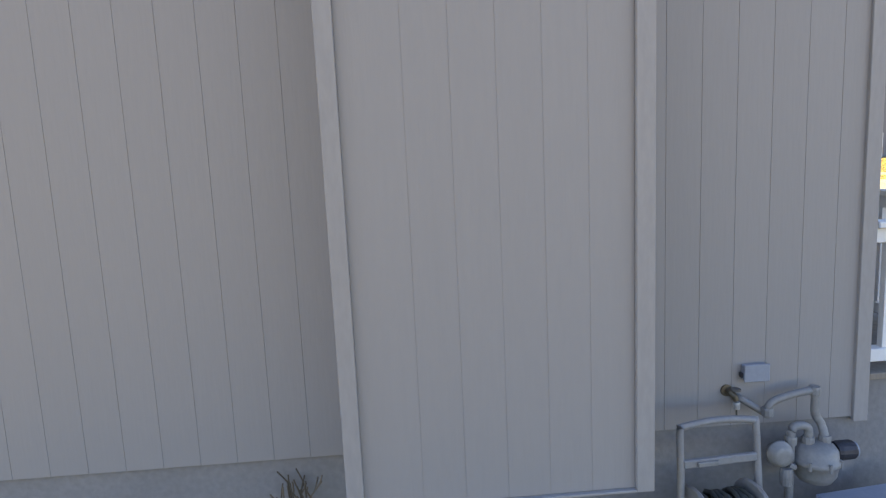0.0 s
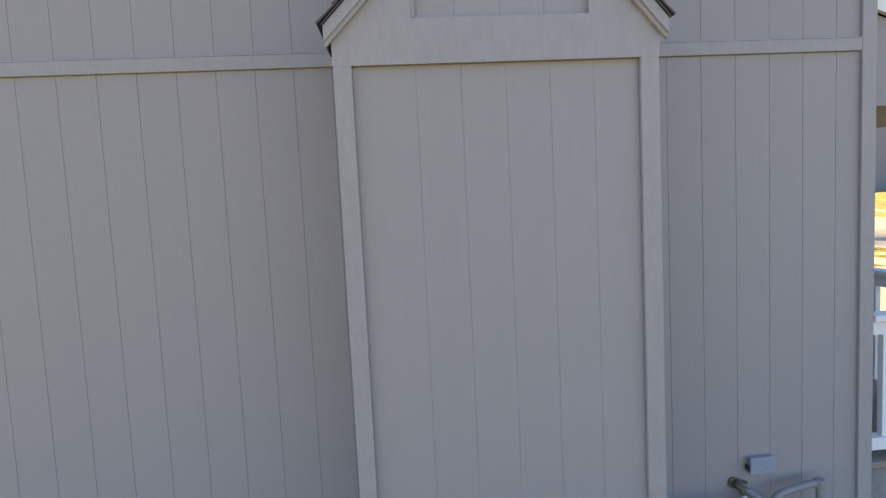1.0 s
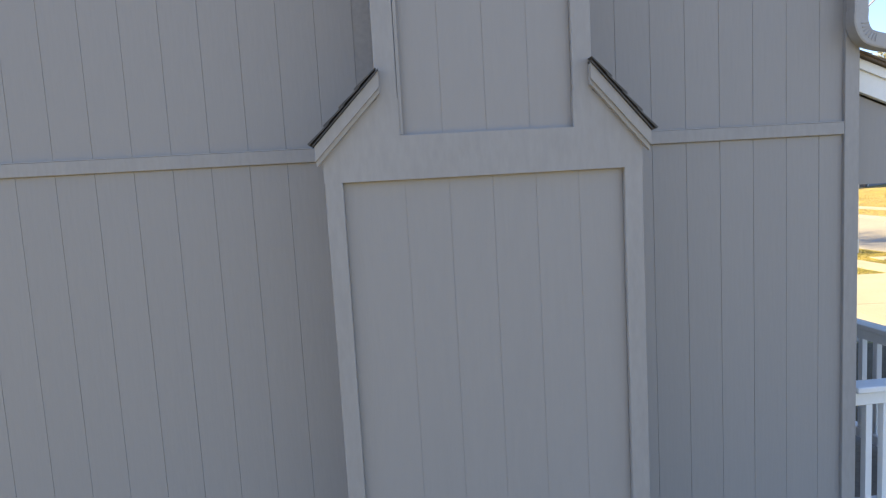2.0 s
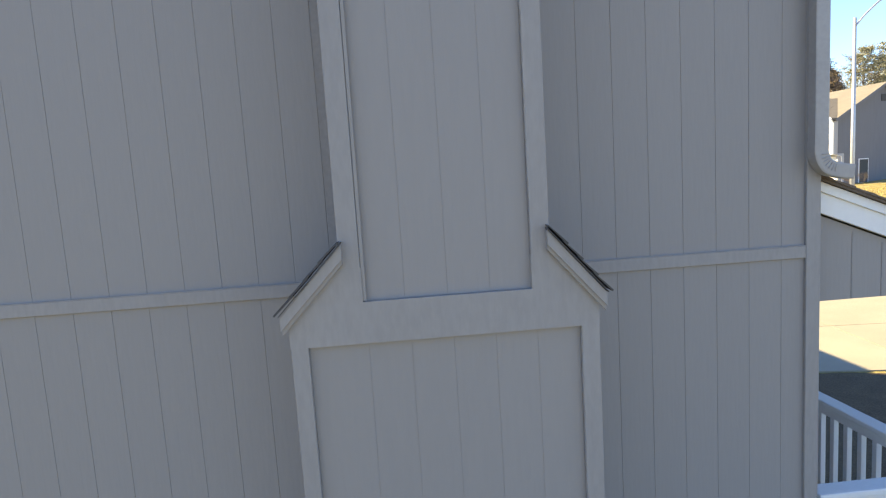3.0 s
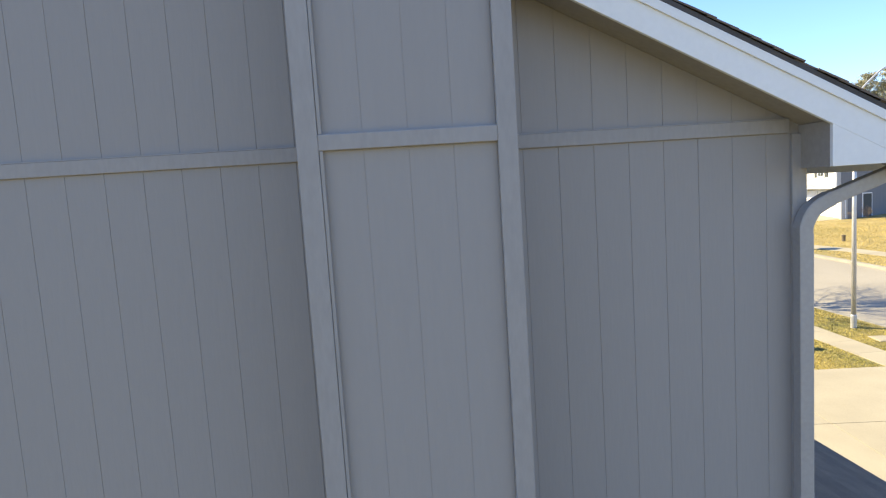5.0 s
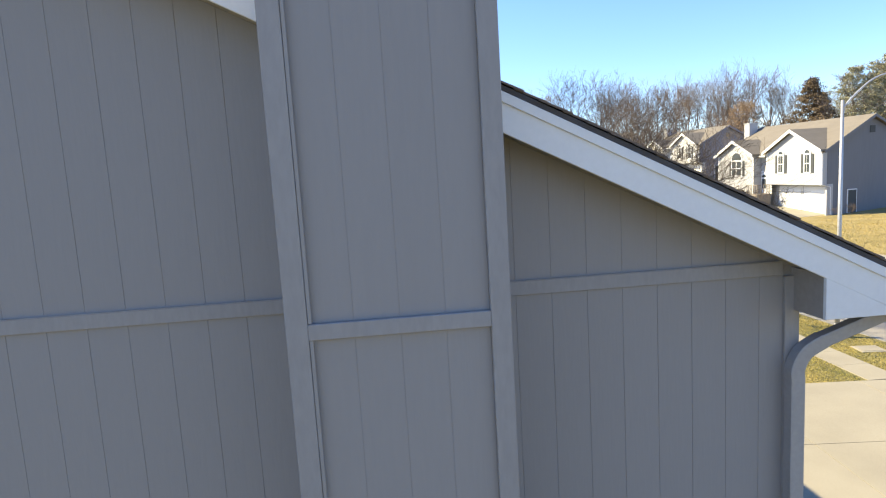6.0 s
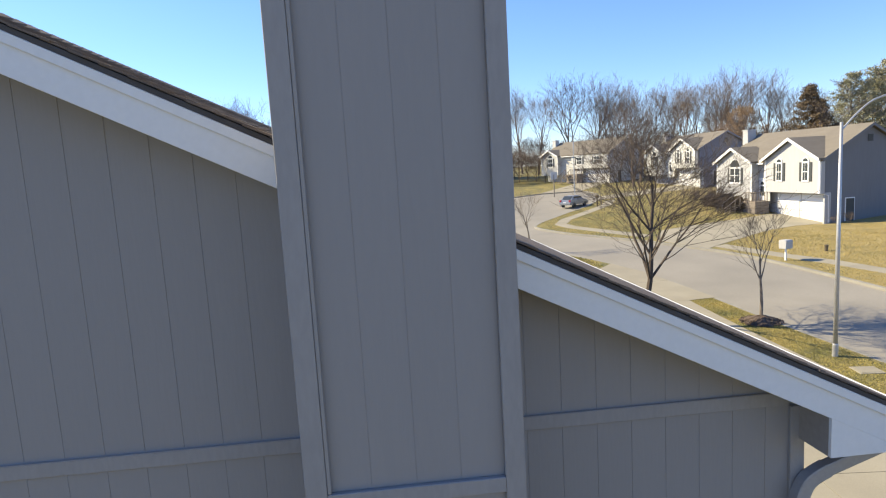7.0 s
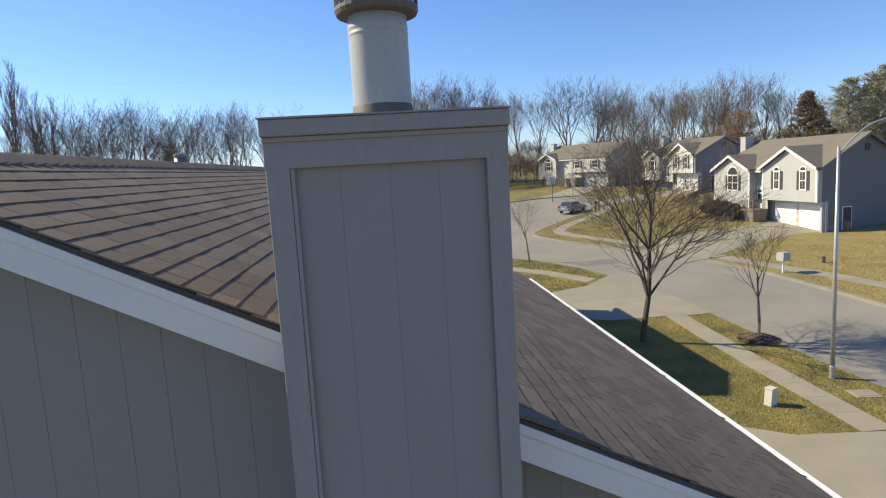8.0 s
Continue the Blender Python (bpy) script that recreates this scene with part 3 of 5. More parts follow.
chase_planks(-1.722, -0.42, -1.443, 0.685, 3.27)
chase_planks(-1.455, -0.652, -1.258, 3.47, 6.243)
chase_planks(-1.455, -0.652, -1.258, 6.315, 8.63)
BY0, BY1 = FY, FY + 0.027
for x0, x1, z0, z1 in ((CL, -1.722, 0.67, 3.3), (-0.42, CR, 0.67, 3.3), (-1.722, -0.42, 0.67, 0.684), (UL, -1.455, 3.56, 8.66), (-0.652, UR, 3.56, 8.66)):
    part("trim_board", box(x0, x1, BY0, BY1, z0, z1, 0.003), TRIM, chimney)
part("cross_board", box(-1.455, -0.652, BY0 + 0.001, BY1, 6.243, 6.315, 0.003), TRIM, chimney)
part("cross_board", box(UL - 0.0015, UR + 0.0015, BY0 - 0.001, BY1, 8.63, 8.755, 0.001), TRIM, chimney)
part("inner_batten", box(-1.452, -1.437, FY + 0.006, FY + 0.016, 3.472, 6.242), TRIM, chimney)
part("inner_batten", box(-1.452, -1.437, FY + 0.006, FY + 0.016, 6.317, 8.628), TRIM, chimney)
part("shoulder_board", prism([(CL - 0.0015, 3.27), (CR + 0.0015, 3.27), (CR + 0.0015, 3.385), (UR + 0.0015, 3.63), (-0.6545, 3.63), (-0.6545, 3.468), (-1.4525, 3.468), (-1.4525, 3.63), (UL - 0.0015, 3.63), (CL - 0.0015, 3.385)], "y", BY0 - 0.001, BY1, 0.0), TRIM, chimney)
for s in (-1, 1):
    xo, xi = (CL - 0.03, UL + 0.018) if s < 0 else (CR + 0.03, UR - 0.018)
    zo, zi = 3.43, 3.745
    part("shoulder_fascia", prism([(xo, zo), (xi, zi), (xi, zi - 0.092), (xo - s * 0.004, zo - 0.088)], "y", FY - 0.026, FY - 0.002, 0.002), TRIM, chimney)
    part("shoulder_mould", prism([(xo, zo + 0.003), (xi, zi + 0.003), (xi, zi - 0.068), (xo, zo - 0.065)], "y", FY - 0.038, FY - 0.0265, 0.001), TRIM, chimney)
    roof = part("shoulder_roof", prism([(xo + s * 0.005, zo + 0.003), (xi, zi + 0.004), (xi, zi + 0.012), (xo + s * 0.005, zo + 0.009)], "y", FY - 0.05, -0.022), SHINGLE_DARK, chimney, "dark shingles on the chimney shoulder")
    d = Vector((xi - xo, 0, zi - zo)).normalized()
    nrm = Vector((-d.z, 0, d.x)) if s < 0 else Vector((d.z, 0, -d.x))
    if nrm.z < 0:
        nrm = -nrm
    for k in range(4):
        for j in range(3):
            y0, y1 = FY - 0.052 + j * 0.205, FY - 0.052 + j * 0.205 + 0.2
            a = Vector((xo + s * 0.012, 0, zo)) + d * (0.105 * k) + nrm * 0.012
            b = a + d * 0.13 - nrm * 0.006
            bm = prism([(a.x, a.z), (b.x, b.z), (b.x + nrm.x * 0.004, b.z + nrm.z * 0.004), (a.x + nrm.x * 0.009, a.z + nrm.z * 0.009)], "y", y0, min(y1, -0.024))
            part("shingle", bm, SHINGLE_DARK, roof)
cap = part("cap", box(UL - 0.008, UR + 0.008, FY - 0.03, 0.01, 8.757, 8.825, 0.004), TRIM, chimney, "painted cap board with a metal top")
part("cap_drip", box(UL - 0.004, UR + 0.004, FY - 0.012, 0.0, 8.735, 8.756, 0.003), TRIM, cap)
part("cap_sheet", box(UL - 0.012, UR + 0.012, FY - 0.036, 0.018, 8.826, 8.833), TRIM, cap)
PX, PY = -1.061, -0.33
flue = part("flue_pipe", lathe([(0.132, 8.83), (0.132, 8.835), (0.132, 8.84), (0.132, 9.185), (0.132, 9.188), (0.132, 9.19), (0.1338, 9.193), (0.1338, 9.202), (0.132, 9.206), (0.132, 9.218), (0.1335, 9.221), (0.1335, 9.23), (0.1315, 9.235), (0.130, 9.30)], (PX, PY, 0), 32), METAL_PIPE, chimney, "pale galvanized flue pipe", True)
part("storm_collar", lathe([(0.142, 8.834), (0.138, 8.845), (0.135, 8.89), (0.1335, 8.893)], (PX, PY, 0), 32), RUSTY, flue, "dirty stained collar", True)
shroud = part("spark_arrestor", lathe([(0.125, 9.275), (0.178, 9.283), (0.185, 9.30), (0.185, 9.315), (0.175, 9.316), (0.12, 9.30)], (PX, PY, 0), 32), RUSTY, chimney, "dark round spark arrestor cage")
for k in range(44):
    a = k * 2 * math.pi / 44
    c, s = PX + 0.181 * math.cos(a), PY + 0.181 * math.sin(a)
    part("bar", tube([(c, s, 9.312), (c, s, 9.50)], 0.0035, 4), DARK_METAL, shroud)
for z in (9.345, 9.375, 9.405, 9.435, 9.465):
    pts = [(PX + 0.181 * math.cos(k * math.pi / 16), PY + 0.181 * math.sin(k * math.pi / 16), z) for k in range(33)]
    part("ring", tube(pts, 0.003, 4), DARK_METAL, shroud)
part("lid", lathe([(0.2, 9.5), (0.2, 9.52), (0.08, 9.57), (0.01, 9.58)], (PX, PY, 0), 28), RUSTY, shroud)

# ---- trees ----
def grow(seed, height, fork, spread, levels, twigs, r0, lean=0.0, up=0.35, sides0=7, stem=0.6, rmin=0.004, limb_len=0.5):
    """Verts and faces of a bare tree: a tapered trunk, limbs and ever finer twigs."""
    rnd = random.Random(seed)
    verts, faces, order = [], [], []

    def limb(p, d, length, r, level):
        sides = max(3, sides0 - 2 * level)
        steps = 6 if level == 0 else (4 if level < 3 else (2 if level < levels or levels < 4 else 1))
        rings, q, dd = [], Vector(p), Vector(d).normalized()
        pts = []
        for i in range(steps + 1):
            f = i / steps
            rad = max(rmin, r * (1 - 0.62 * f))
            a = dd.cross(Vector((0.3, 0.7, 0.65))).normalized()
            b = dd.cross(a)
            base = len(verts)
            for k in range(sides):
                an = k * 2 * math.pi / sides
                verts.append(q + rad * (math.cos(an) * a + math.sin(an) * b))
            rings.append(base)
            pts.append((q.copy(), dd.copy(), rad))
            if i < steps:
                wob = 0.10 if level == 0 else 0.2
                dd = (dd + Vector((rnd.uniform(-wob, wob), rnd.uniform(-wob, wob), rnd.uniform(-wob, wob) * 0.7 + up * 0.16 * (level > 0)))).normalized()
                q = q + dd * length / steps
        for r_a, r_b in zip(rings, rings[1:]):
            for k in range(sides):
                faces.append((r_a + k, r_a + (k + 1) % sides, r_b + (k + 1) % sides, r_b + k))
                order.append(level)
        if level >= levels:
            return
        n = twigs[level]
        for k in range(n):
            f = rnd.uniform(0.25, 1.0) if level else fork + (1 - fork) * (k + rnd.random()) / n
            if k == n - 1:
                f = 1.0
            i = min(steps, max(1, round(f * steps)))
            q0, d0, rr = pts[i]
            az = rnd.uniform(0, 2 * math.pi) if level else (k * 2.4 + rnd.uniform(-0.5, 0.5))
            out = Vector((math.cos(az), math.sin(az), rnd.uniform(0.1, 0.5) if level == 0 else rnd.uniform(-0.2, 0.55)))
            if level:
                out = (out - d0 * out.dot(d0) * 0.7).normalized()
            nd = (d0 * rnd.uniform(0.6, 1.05) + out * spread * rnd.uniform(0.55, 1.15)).normalized()
            ln = length * rnd.uniform(0.45, 0.78) * (1.2 - 0.4 * f) if level else height * limb_len * rnd.uniform(0.8, 1.15) * (1.35 - 0.75 * f)
            limb(q0, nd, ln, rr * rnd.uniform(0.5, 0.72), level + 1)

    limb((0, 0, -0.1), (lean, 0.02, 1), height * stem, r0, 0)
    return verts, faces, order


def tree_mesh(name, mat, **kw):
    v, f, _ = grow(**kw)
    return mesh_of(name, v, f, mat)


def bare_tree(name, mat, **kw):
    """Two meshes of one bare tree: the trunk with its limbs, and the branches and twigs."""
    v, f, order = grow(**kw)
    out = []
    for part_of, keep in (("trunk", lambda n: n < 2), ("crown", lambda n: n > 1)):
        fs = [q for q, n in zip(f, order) if keep(n)]
        used = sorted({i for q in fs for i in q})
        at = {i: k for k, i in enumerate(used)}
        out.append(mesh_of(name + "_" + part_of, [v[i] for i in used], [[at[i] for i in q] for q in fs], mat))
    return out


def tree(label, mesh, x, y, rz=0.0, s=1.0, crown=None, group="", category="tree"):
    t = empty("tree", (x, y, ground_z(x, y)), rz, label, category, group)
    t.scale = (s, s, s)
    if isinstance(mesh, list):
        part("trunk", mesh[0], BARK, t)
        part("crown", mesh[1], BARK, t)
    else:
        part("trunk", mesh, BARK, t)
    if crown:
        part("crown", crown, NEEDLE, t)
    return t


def leaf_crown(name, mat, seed, shape, count, size, clumps=0, clump_r=0.6):
    """Many small bent leaf tufts, loose or in clumps; shape(u) gives (radius, height) along the crown."""
    rnd = random.Random(seed)
    v, f = [], []

    def spot(inner):
        u = rnd.random()
        rad, h = shape(u)
        a = rnd.uniform(0, 2 * math.pi)
        lump = 0.75 + 0.35 * math.sin(3 * a + 9 * u + seed) * math.sin(14 * u + seed)
        rr = rad * lump * math.sqrt(rnd.uniform(inner, 1.0))
        return Vector((rr * math.cos(a), rr * math.sin(a), h))

    hubs = [(spot(0.2), rnd.uniform(0.5, 1.2) * clump_r) for _ in range(clumps)]
    for _ in range(count):
        if hubs:
            hub, r = hubs[rnd.randrange(clumps)]
            c = hub + Vector((rnd.gauss(0, 0.55) * r, rnd.gauss(0, 0.55) * r, rnd.gauss(0, 0.32) * r))
        else:
            c = spot(0.12) + Vector((0, 0, rnd.uniform(-size, size)))
        e = Euler((rnd.uniform(0, 6.3), rnd.uniform(0, 6.3), rnd.uniform(0, 6.3))).to_matrix()
        s = size * rnd.uniform(0.5, 1.3)
        b = len(v)
        v += [c + e @ Vector(p) * s for p in ((-0.5, -0.2, 0), (0.5, -0.15, 0.1), (0.1, 0.6, 0.15), (-0.1, 0.1, -0.45))]
        f += [(b, b + 1, b + 2), (b, b + 1, b + 3), (b, b + 2, b + 3)]
    return mesh_of(name, v, f, mat)


yard_tree = bare_tree("yard_tree", BARK, seed=3, height=9.0, fork=0.22, spread=0.92, levels=5, twigs=(13, 7, 6, 4, 2), r0=0.17, lean=0.17, up=0.28, stem=0.84, rmin=0.0058, limb_len=0.45)
tree("leafless shade tree with a dark trunk on the lawn", yard_tree, 10.45, 23.1, -25, 0.88, category="bare tree")
street_tree = bare_tree("street_tree", BARK_PALE, seed=5, height=5.4, fork=0.6, spread=0.62, levels=4, twigs=(5, 5, 4, 3), r0=0.085, up=0.5, stem=0.55, rmin=0.005, limb_len=0.5)
tree("young leafless street tree with a pale trunk in a mulch ring", street_tree, 15.4, 21.85, 0, category="bare tree")
tree("young leafless street tree beside the bend", street_tree, 10.4, 44.6, 130, 0.95, category="bare tree")
tree("young leafless tree beside a driveway", street_tree, 25.6, 69.5, 60, 0.8, category="bare tree")
yard_tree_b = bare_tree("yard_tree_b", BARK_FAR, seed=23, height=11.0, fork=0.2, spread=0.6, levels=4, twigs=(9, 6, 4, 3), r0=0.18, up=0.4, rmin=0.007, limb_len=0.42)
tree("tall leafless tree on the lawn between two houses", yard_tree_b, 37.4, 87.5, 20, 1.25, category="bare tree")
tree("tall leafless tree on the lawn between two houses", yard_tree_b, 41.0, 93.0, 200, 1.15, category="bare tree")
tree("slender leafless tree beside a grey house wall", street_tree, 41.0, 66.0, 10, 1.5, category="bare tree")

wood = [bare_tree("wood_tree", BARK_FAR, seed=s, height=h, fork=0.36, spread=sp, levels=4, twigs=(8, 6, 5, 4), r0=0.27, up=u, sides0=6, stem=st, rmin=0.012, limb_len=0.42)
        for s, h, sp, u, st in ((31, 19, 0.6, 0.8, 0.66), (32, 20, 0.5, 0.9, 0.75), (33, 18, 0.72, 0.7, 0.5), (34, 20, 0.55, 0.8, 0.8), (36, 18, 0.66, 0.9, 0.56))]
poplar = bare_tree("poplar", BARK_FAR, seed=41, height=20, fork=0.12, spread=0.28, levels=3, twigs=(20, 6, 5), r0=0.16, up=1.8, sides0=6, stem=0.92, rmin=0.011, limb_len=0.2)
rnd = random.Random(77)


def tall(mesh):
    return max(v.co.z for v in mesh[1].vertices)


# the wood behind the houses: place and height of its tall trees
WOOD_WEST = [(-43.5, 83.0, 18.9), (-41.3, 86.2, 19.9), (-40.7, 88.7, 20.2), (-37.5, 90.0, 20.8), (-36.3, 92.6, 19.1), (-31.6, 90.0, 18.3), (-31.8, 96.2, 19.2), (-28.6, 93.0, 18.6), (-24.9, 94.0, 19.5), (-24.4, 100.3, 19.3), (-20.3, 99.1, 18.8), (-43.8, 78.3, 19.1)]
WOOD_EAST = [(7.7, 134.6, 24.7), (11.0, 136.3, 25.2), (14.4, 132.0, 24.1), (18.0, 135.6, 25.0), (22.6, 139.9, 24.2), (26.1, 134.2, 22.0), (32.7, 143.0, 22.2), (35.3, 137.2, 19.7), (40.7, 130.5, 23.5), (46.7, 130.6, 21.8), (51.4, 133.1, 20.1), (51.2, 124.6, 19.7), (57.1, 130.8, 18.8), (56.7, 122.2, 19.3), (61.3, 124.4, 18.2), (61.3, 117.7, 18.9), (66.8, 121.6, 18.7), (65.4, 113.2, 18.4), (68.9, 113.5, 20.0), (69.7, 110.6, 18.8), (74.1, 110.2, 18.5), (77.9, 110.1, 16.3), (76.3, 103.8, 14.5), (84.0, 108.0, 13.6), (86.3, 103.7, 13.5), (84.9, 94.3, 12.8)]
POPLARS = [(-42.6, 72.2, 23.4), (-43.4, 76.3, 21.3), (-45.0, 80.0, 21.2), (-44.1, 82.7, 20.4), (-45.7, 75.0, 23.3)]
for x, y, h in POPLARS:
    tree("slender upright leafless poplar beyond the roof ridge", poplar, x, y, rnd.uniform(0, 360), h / tall(poplar), group="poplars beyond the roof", category="bare tree")
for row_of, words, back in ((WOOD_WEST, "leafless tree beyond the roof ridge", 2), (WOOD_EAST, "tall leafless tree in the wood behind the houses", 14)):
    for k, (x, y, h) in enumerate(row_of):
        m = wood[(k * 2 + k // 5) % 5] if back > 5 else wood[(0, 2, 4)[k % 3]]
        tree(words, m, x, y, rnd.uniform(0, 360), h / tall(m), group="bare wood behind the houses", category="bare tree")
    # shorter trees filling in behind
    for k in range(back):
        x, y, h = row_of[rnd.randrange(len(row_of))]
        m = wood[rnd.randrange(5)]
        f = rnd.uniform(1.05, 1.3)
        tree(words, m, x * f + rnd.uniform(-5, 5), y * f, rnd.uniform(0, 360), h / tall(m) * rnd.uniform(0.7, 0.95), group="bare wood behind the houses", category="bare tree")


def cone_shape(r, z0, z1):
    return lambda u: (r * (1 - u) ** 0.95 + 0.12, z0 + (z1 - z0) * u)


def round_shape(r, z0, z1):
    return lambda u: (r * math.sqrt(max(0.02, 1 - (2 * u - 0.85) ** 2 / 1.4)), z0 + (z1 - z0) * u)


pine_trunk = tree_mesh("pine_trunk", BARK_PALE, seed=51, height=13, fork=0.25, spread=0.9, levels=3, twigs=(16, 5, 4), r0=0.2, up=0.3, stem=0.85, rmin=0.02, limb_len=0.25)
cedar_trunk = tree_mesh("cedar_trunk", BARK_FAR, seed=52, height=7.5, fork=0.15, spread=0.8, levels=3, twigs=(14, 5, 4), r0=0.16, up=0.3, stem=0.9, rmin=0.012, limb_len=0.22)
oak_trunk = tree_mesh("oak_trunk", BARK_FAR, seed=53, height=8.5, fork=0.3, spread=0.8, levels=4, twigs=(10, 6, 5, 3), r0=0.17, up=0.3, stem=0.7, rmin=0.012, limb_len=0.35)
pine_crown = leaf_crown("pine_crown", NEEDLE, 4, round_shape(3.8, 1.5, 13.8), 17000, 0.15, 620, 0.42)
cedar_crown = leaf_crown("cedar_crown", CEDAR, 8, cone_shape(5.2, 0.4, 9.6), 19000, 0.13, 420, 0.38)
oak_crown = leaf_crown("oak_crown", OAK_LEAF, 6, round_shape(3.5, 2.5, 9.5), 3800, 0.15, 120, 0.6)
for x, y, s, c, what in ((61.5, 72.6, 1.0, pine_crown, "tall green pine behind the house"), (66, 72, 1.1, pine_crown, "tall green pine behind the house"), (72, 80, 1.05, pine_crown, "tall green pine behind the house"),
                         (47.4, 61.9, 1.27, cedar_crown, "dense rust-brown winter cedar behind the house"), (50.6, 64.4, 1.1, cedar_crown, "dense rust-brown winter cedar behind the house"),
                         (57, 90, 1.15, oak_crown, "oak still holding dry orange-brown leaves"), (60, 96, 1.1, oak_crown, "oak still holding dry orange-brown leaves"), (19, 122, 0.7, pine_crown, "dark green pine at the edge of the wood")):
    tree(what, pine_trunk if c is pine_crown else (oak_trunk if c is oak_crown else cedar_trunk), x, y, rnd.uniform(0, 360), s, c, category="evergreen" if c is not oak_crown else "oak tree")
brush = tree_mesh("brush", BARK_FAR, seed=61, height=6.0, fork=0.08, spread=0.7, levels=4, twigs=(11, 5, 4, 3), r0=0.07, up=0.5, sides0=5, stem=0.7, rmin=0.012, limb_len=0.55)
undergrowth = empty("undergrowth", (0, 0, 0), label="brown leafless brush along the edge of the wood", category="undergrowth", kind="stuff")
for k in range(44):
    bearing, far = radians(-10 + 50 * k / 43), rnd.uniform(122, 150)
    x, y = far * math.sin(bearing), far * math.cos(bearing)
    o = part("thicket", brush, BARK_FAR, undergrowth)
    o.location = (x, y, ground_z(x, y))
    o.rotation_euler = (0, 0, rnd.uniform(0, 6.3))
    o.scale = (1.3, 1.3, rnd.uniform(0.7, 1.15))
for k in range(18):
    bearing, far = radians(1 + 14 * k / 17), rnd.uniform(112, 122)
    x, y = far * math.sin(bearing), far * math.cos(bearing)
    o = part("thicket", brush, BARK_FAR, undergrowth)
    o.location = (x, y, ground_z(x, y))
    o.rotation_euler = (0, 0, rnd.uniform(0, 6.3))
    o.scale = (1.4, 1.4, rnd.uniform(0.6, 1.0))


# ---- neighbouring houses ----
def arch_window(parent, u, z, w, h, y, arch=True, shutters=True):
    """A white-framed sash window with muntins, a fan light and dark shutters, on a facade at local y."""
    win = part("window", box(u - w / 2 - 0.1, u + w / 2 + 0.1, y - 0.07, y - 0.001, z - 0.1, z + h + 0.08, 0.01), WHITE, parent)
    for j in range(2):
        part("pane", box(u - w / 2 + 0.04, u + w / 2 - 0.04, y - 0.085, y - 0.072, z + 0.05 + j * h / 2, z + h / 2 - 0.03 + j * h / 2), GLASS_DARK, win)
    part("muntin", box(u - 0.012 - 0.035 * (w > 1.4), u + 0.012 + 0.035 * (w > 1.4), y - 0.1, y - 0.086, z, z + h), WHITE, win)
    if arch:
        fan = [(u + (w / 2 + 0.1) * math.cos(a), z + h + 0.08 + (w / 2 + 0.1) * math.sin(a)) for a in [k * math.pi / 10 for k in range(11)]]
        part("fan_frame", prism(fan, "y", y - 0.069, y - 0.002), WHITE, win)
        fan = [(u + (w / 2 - 0.02) * math.cos(a), z + h + 0.12 + (w / 2 - 0.04) * math.sin(a)) for a in [k * math.pi / 10 for k in range(11)]]
        part("fan_pane", prism(fan, "y", y - 0.085, y - 0.072), GLASS_DARK, win)
    if shutters:
        for s in (-1, 1):
            c = u + s * (w / 2 + 0.28)
            part("shutter", box(c - 0.15, c + 0.15, y - 0.05, y - 0.001, z - 0.05, z + h + 0.05, 0.01), SHUTTER, parent)
    return win


def gable_bay(parent, u0, u1, y, zb, ze, pitch, wall, rise_back, over=0.35, flush=False):
    """A projecting front bay with its own gable roof and white rake boards."""
    c, half = (u0 + u1) / 2, (u1 - u0) / 2
    zp = ze + half * pitch
    part("bay_wall", prism([(u0, zb), (u1, zb), (u1, ze), (c, zp), (u0, ze)], "y", y, y + 1.6), wall, parent)
    for s in (-1, 1):
        e = c + s * (half + over)
        z_e = ze - over * pitch
        if flush and s < 0:
            part("bay_eave", prism([(c, zp + 0.22), (e, z_e + 0.22), (e, z_e + 0.08), (c, zp + 0.08)], "y", y - over, y + 0.3), FAR_ROOF, parent)
            e, z_e = u0, ze
        part("bay_roof", prism([(c, zp + 0.22), (e, z_e + 0.22), (e, z_e + 0.08), (c, zp + 0.08)], "y", y - over + 0.66 * flush * (s < 0), y + rise_back), FAR_ROOF, parent)
        if flush and s < 0:
            e, z_e = c + s * (half + over), ze - over * pitch
        part("rake_board", prism([(c, zp + 0.21), (e, z_e + 0.21), (e, z_e - 0.06), (c, zp - 0.06)], "y", y - over - 0.06, y - over - 0.002), WHITE, parent)
        part("corner_board", box(c + s * half - 0.09, c + s * half + 0.09, y - 0.03, y - 0.001, zb, ze), WHITE, parent)


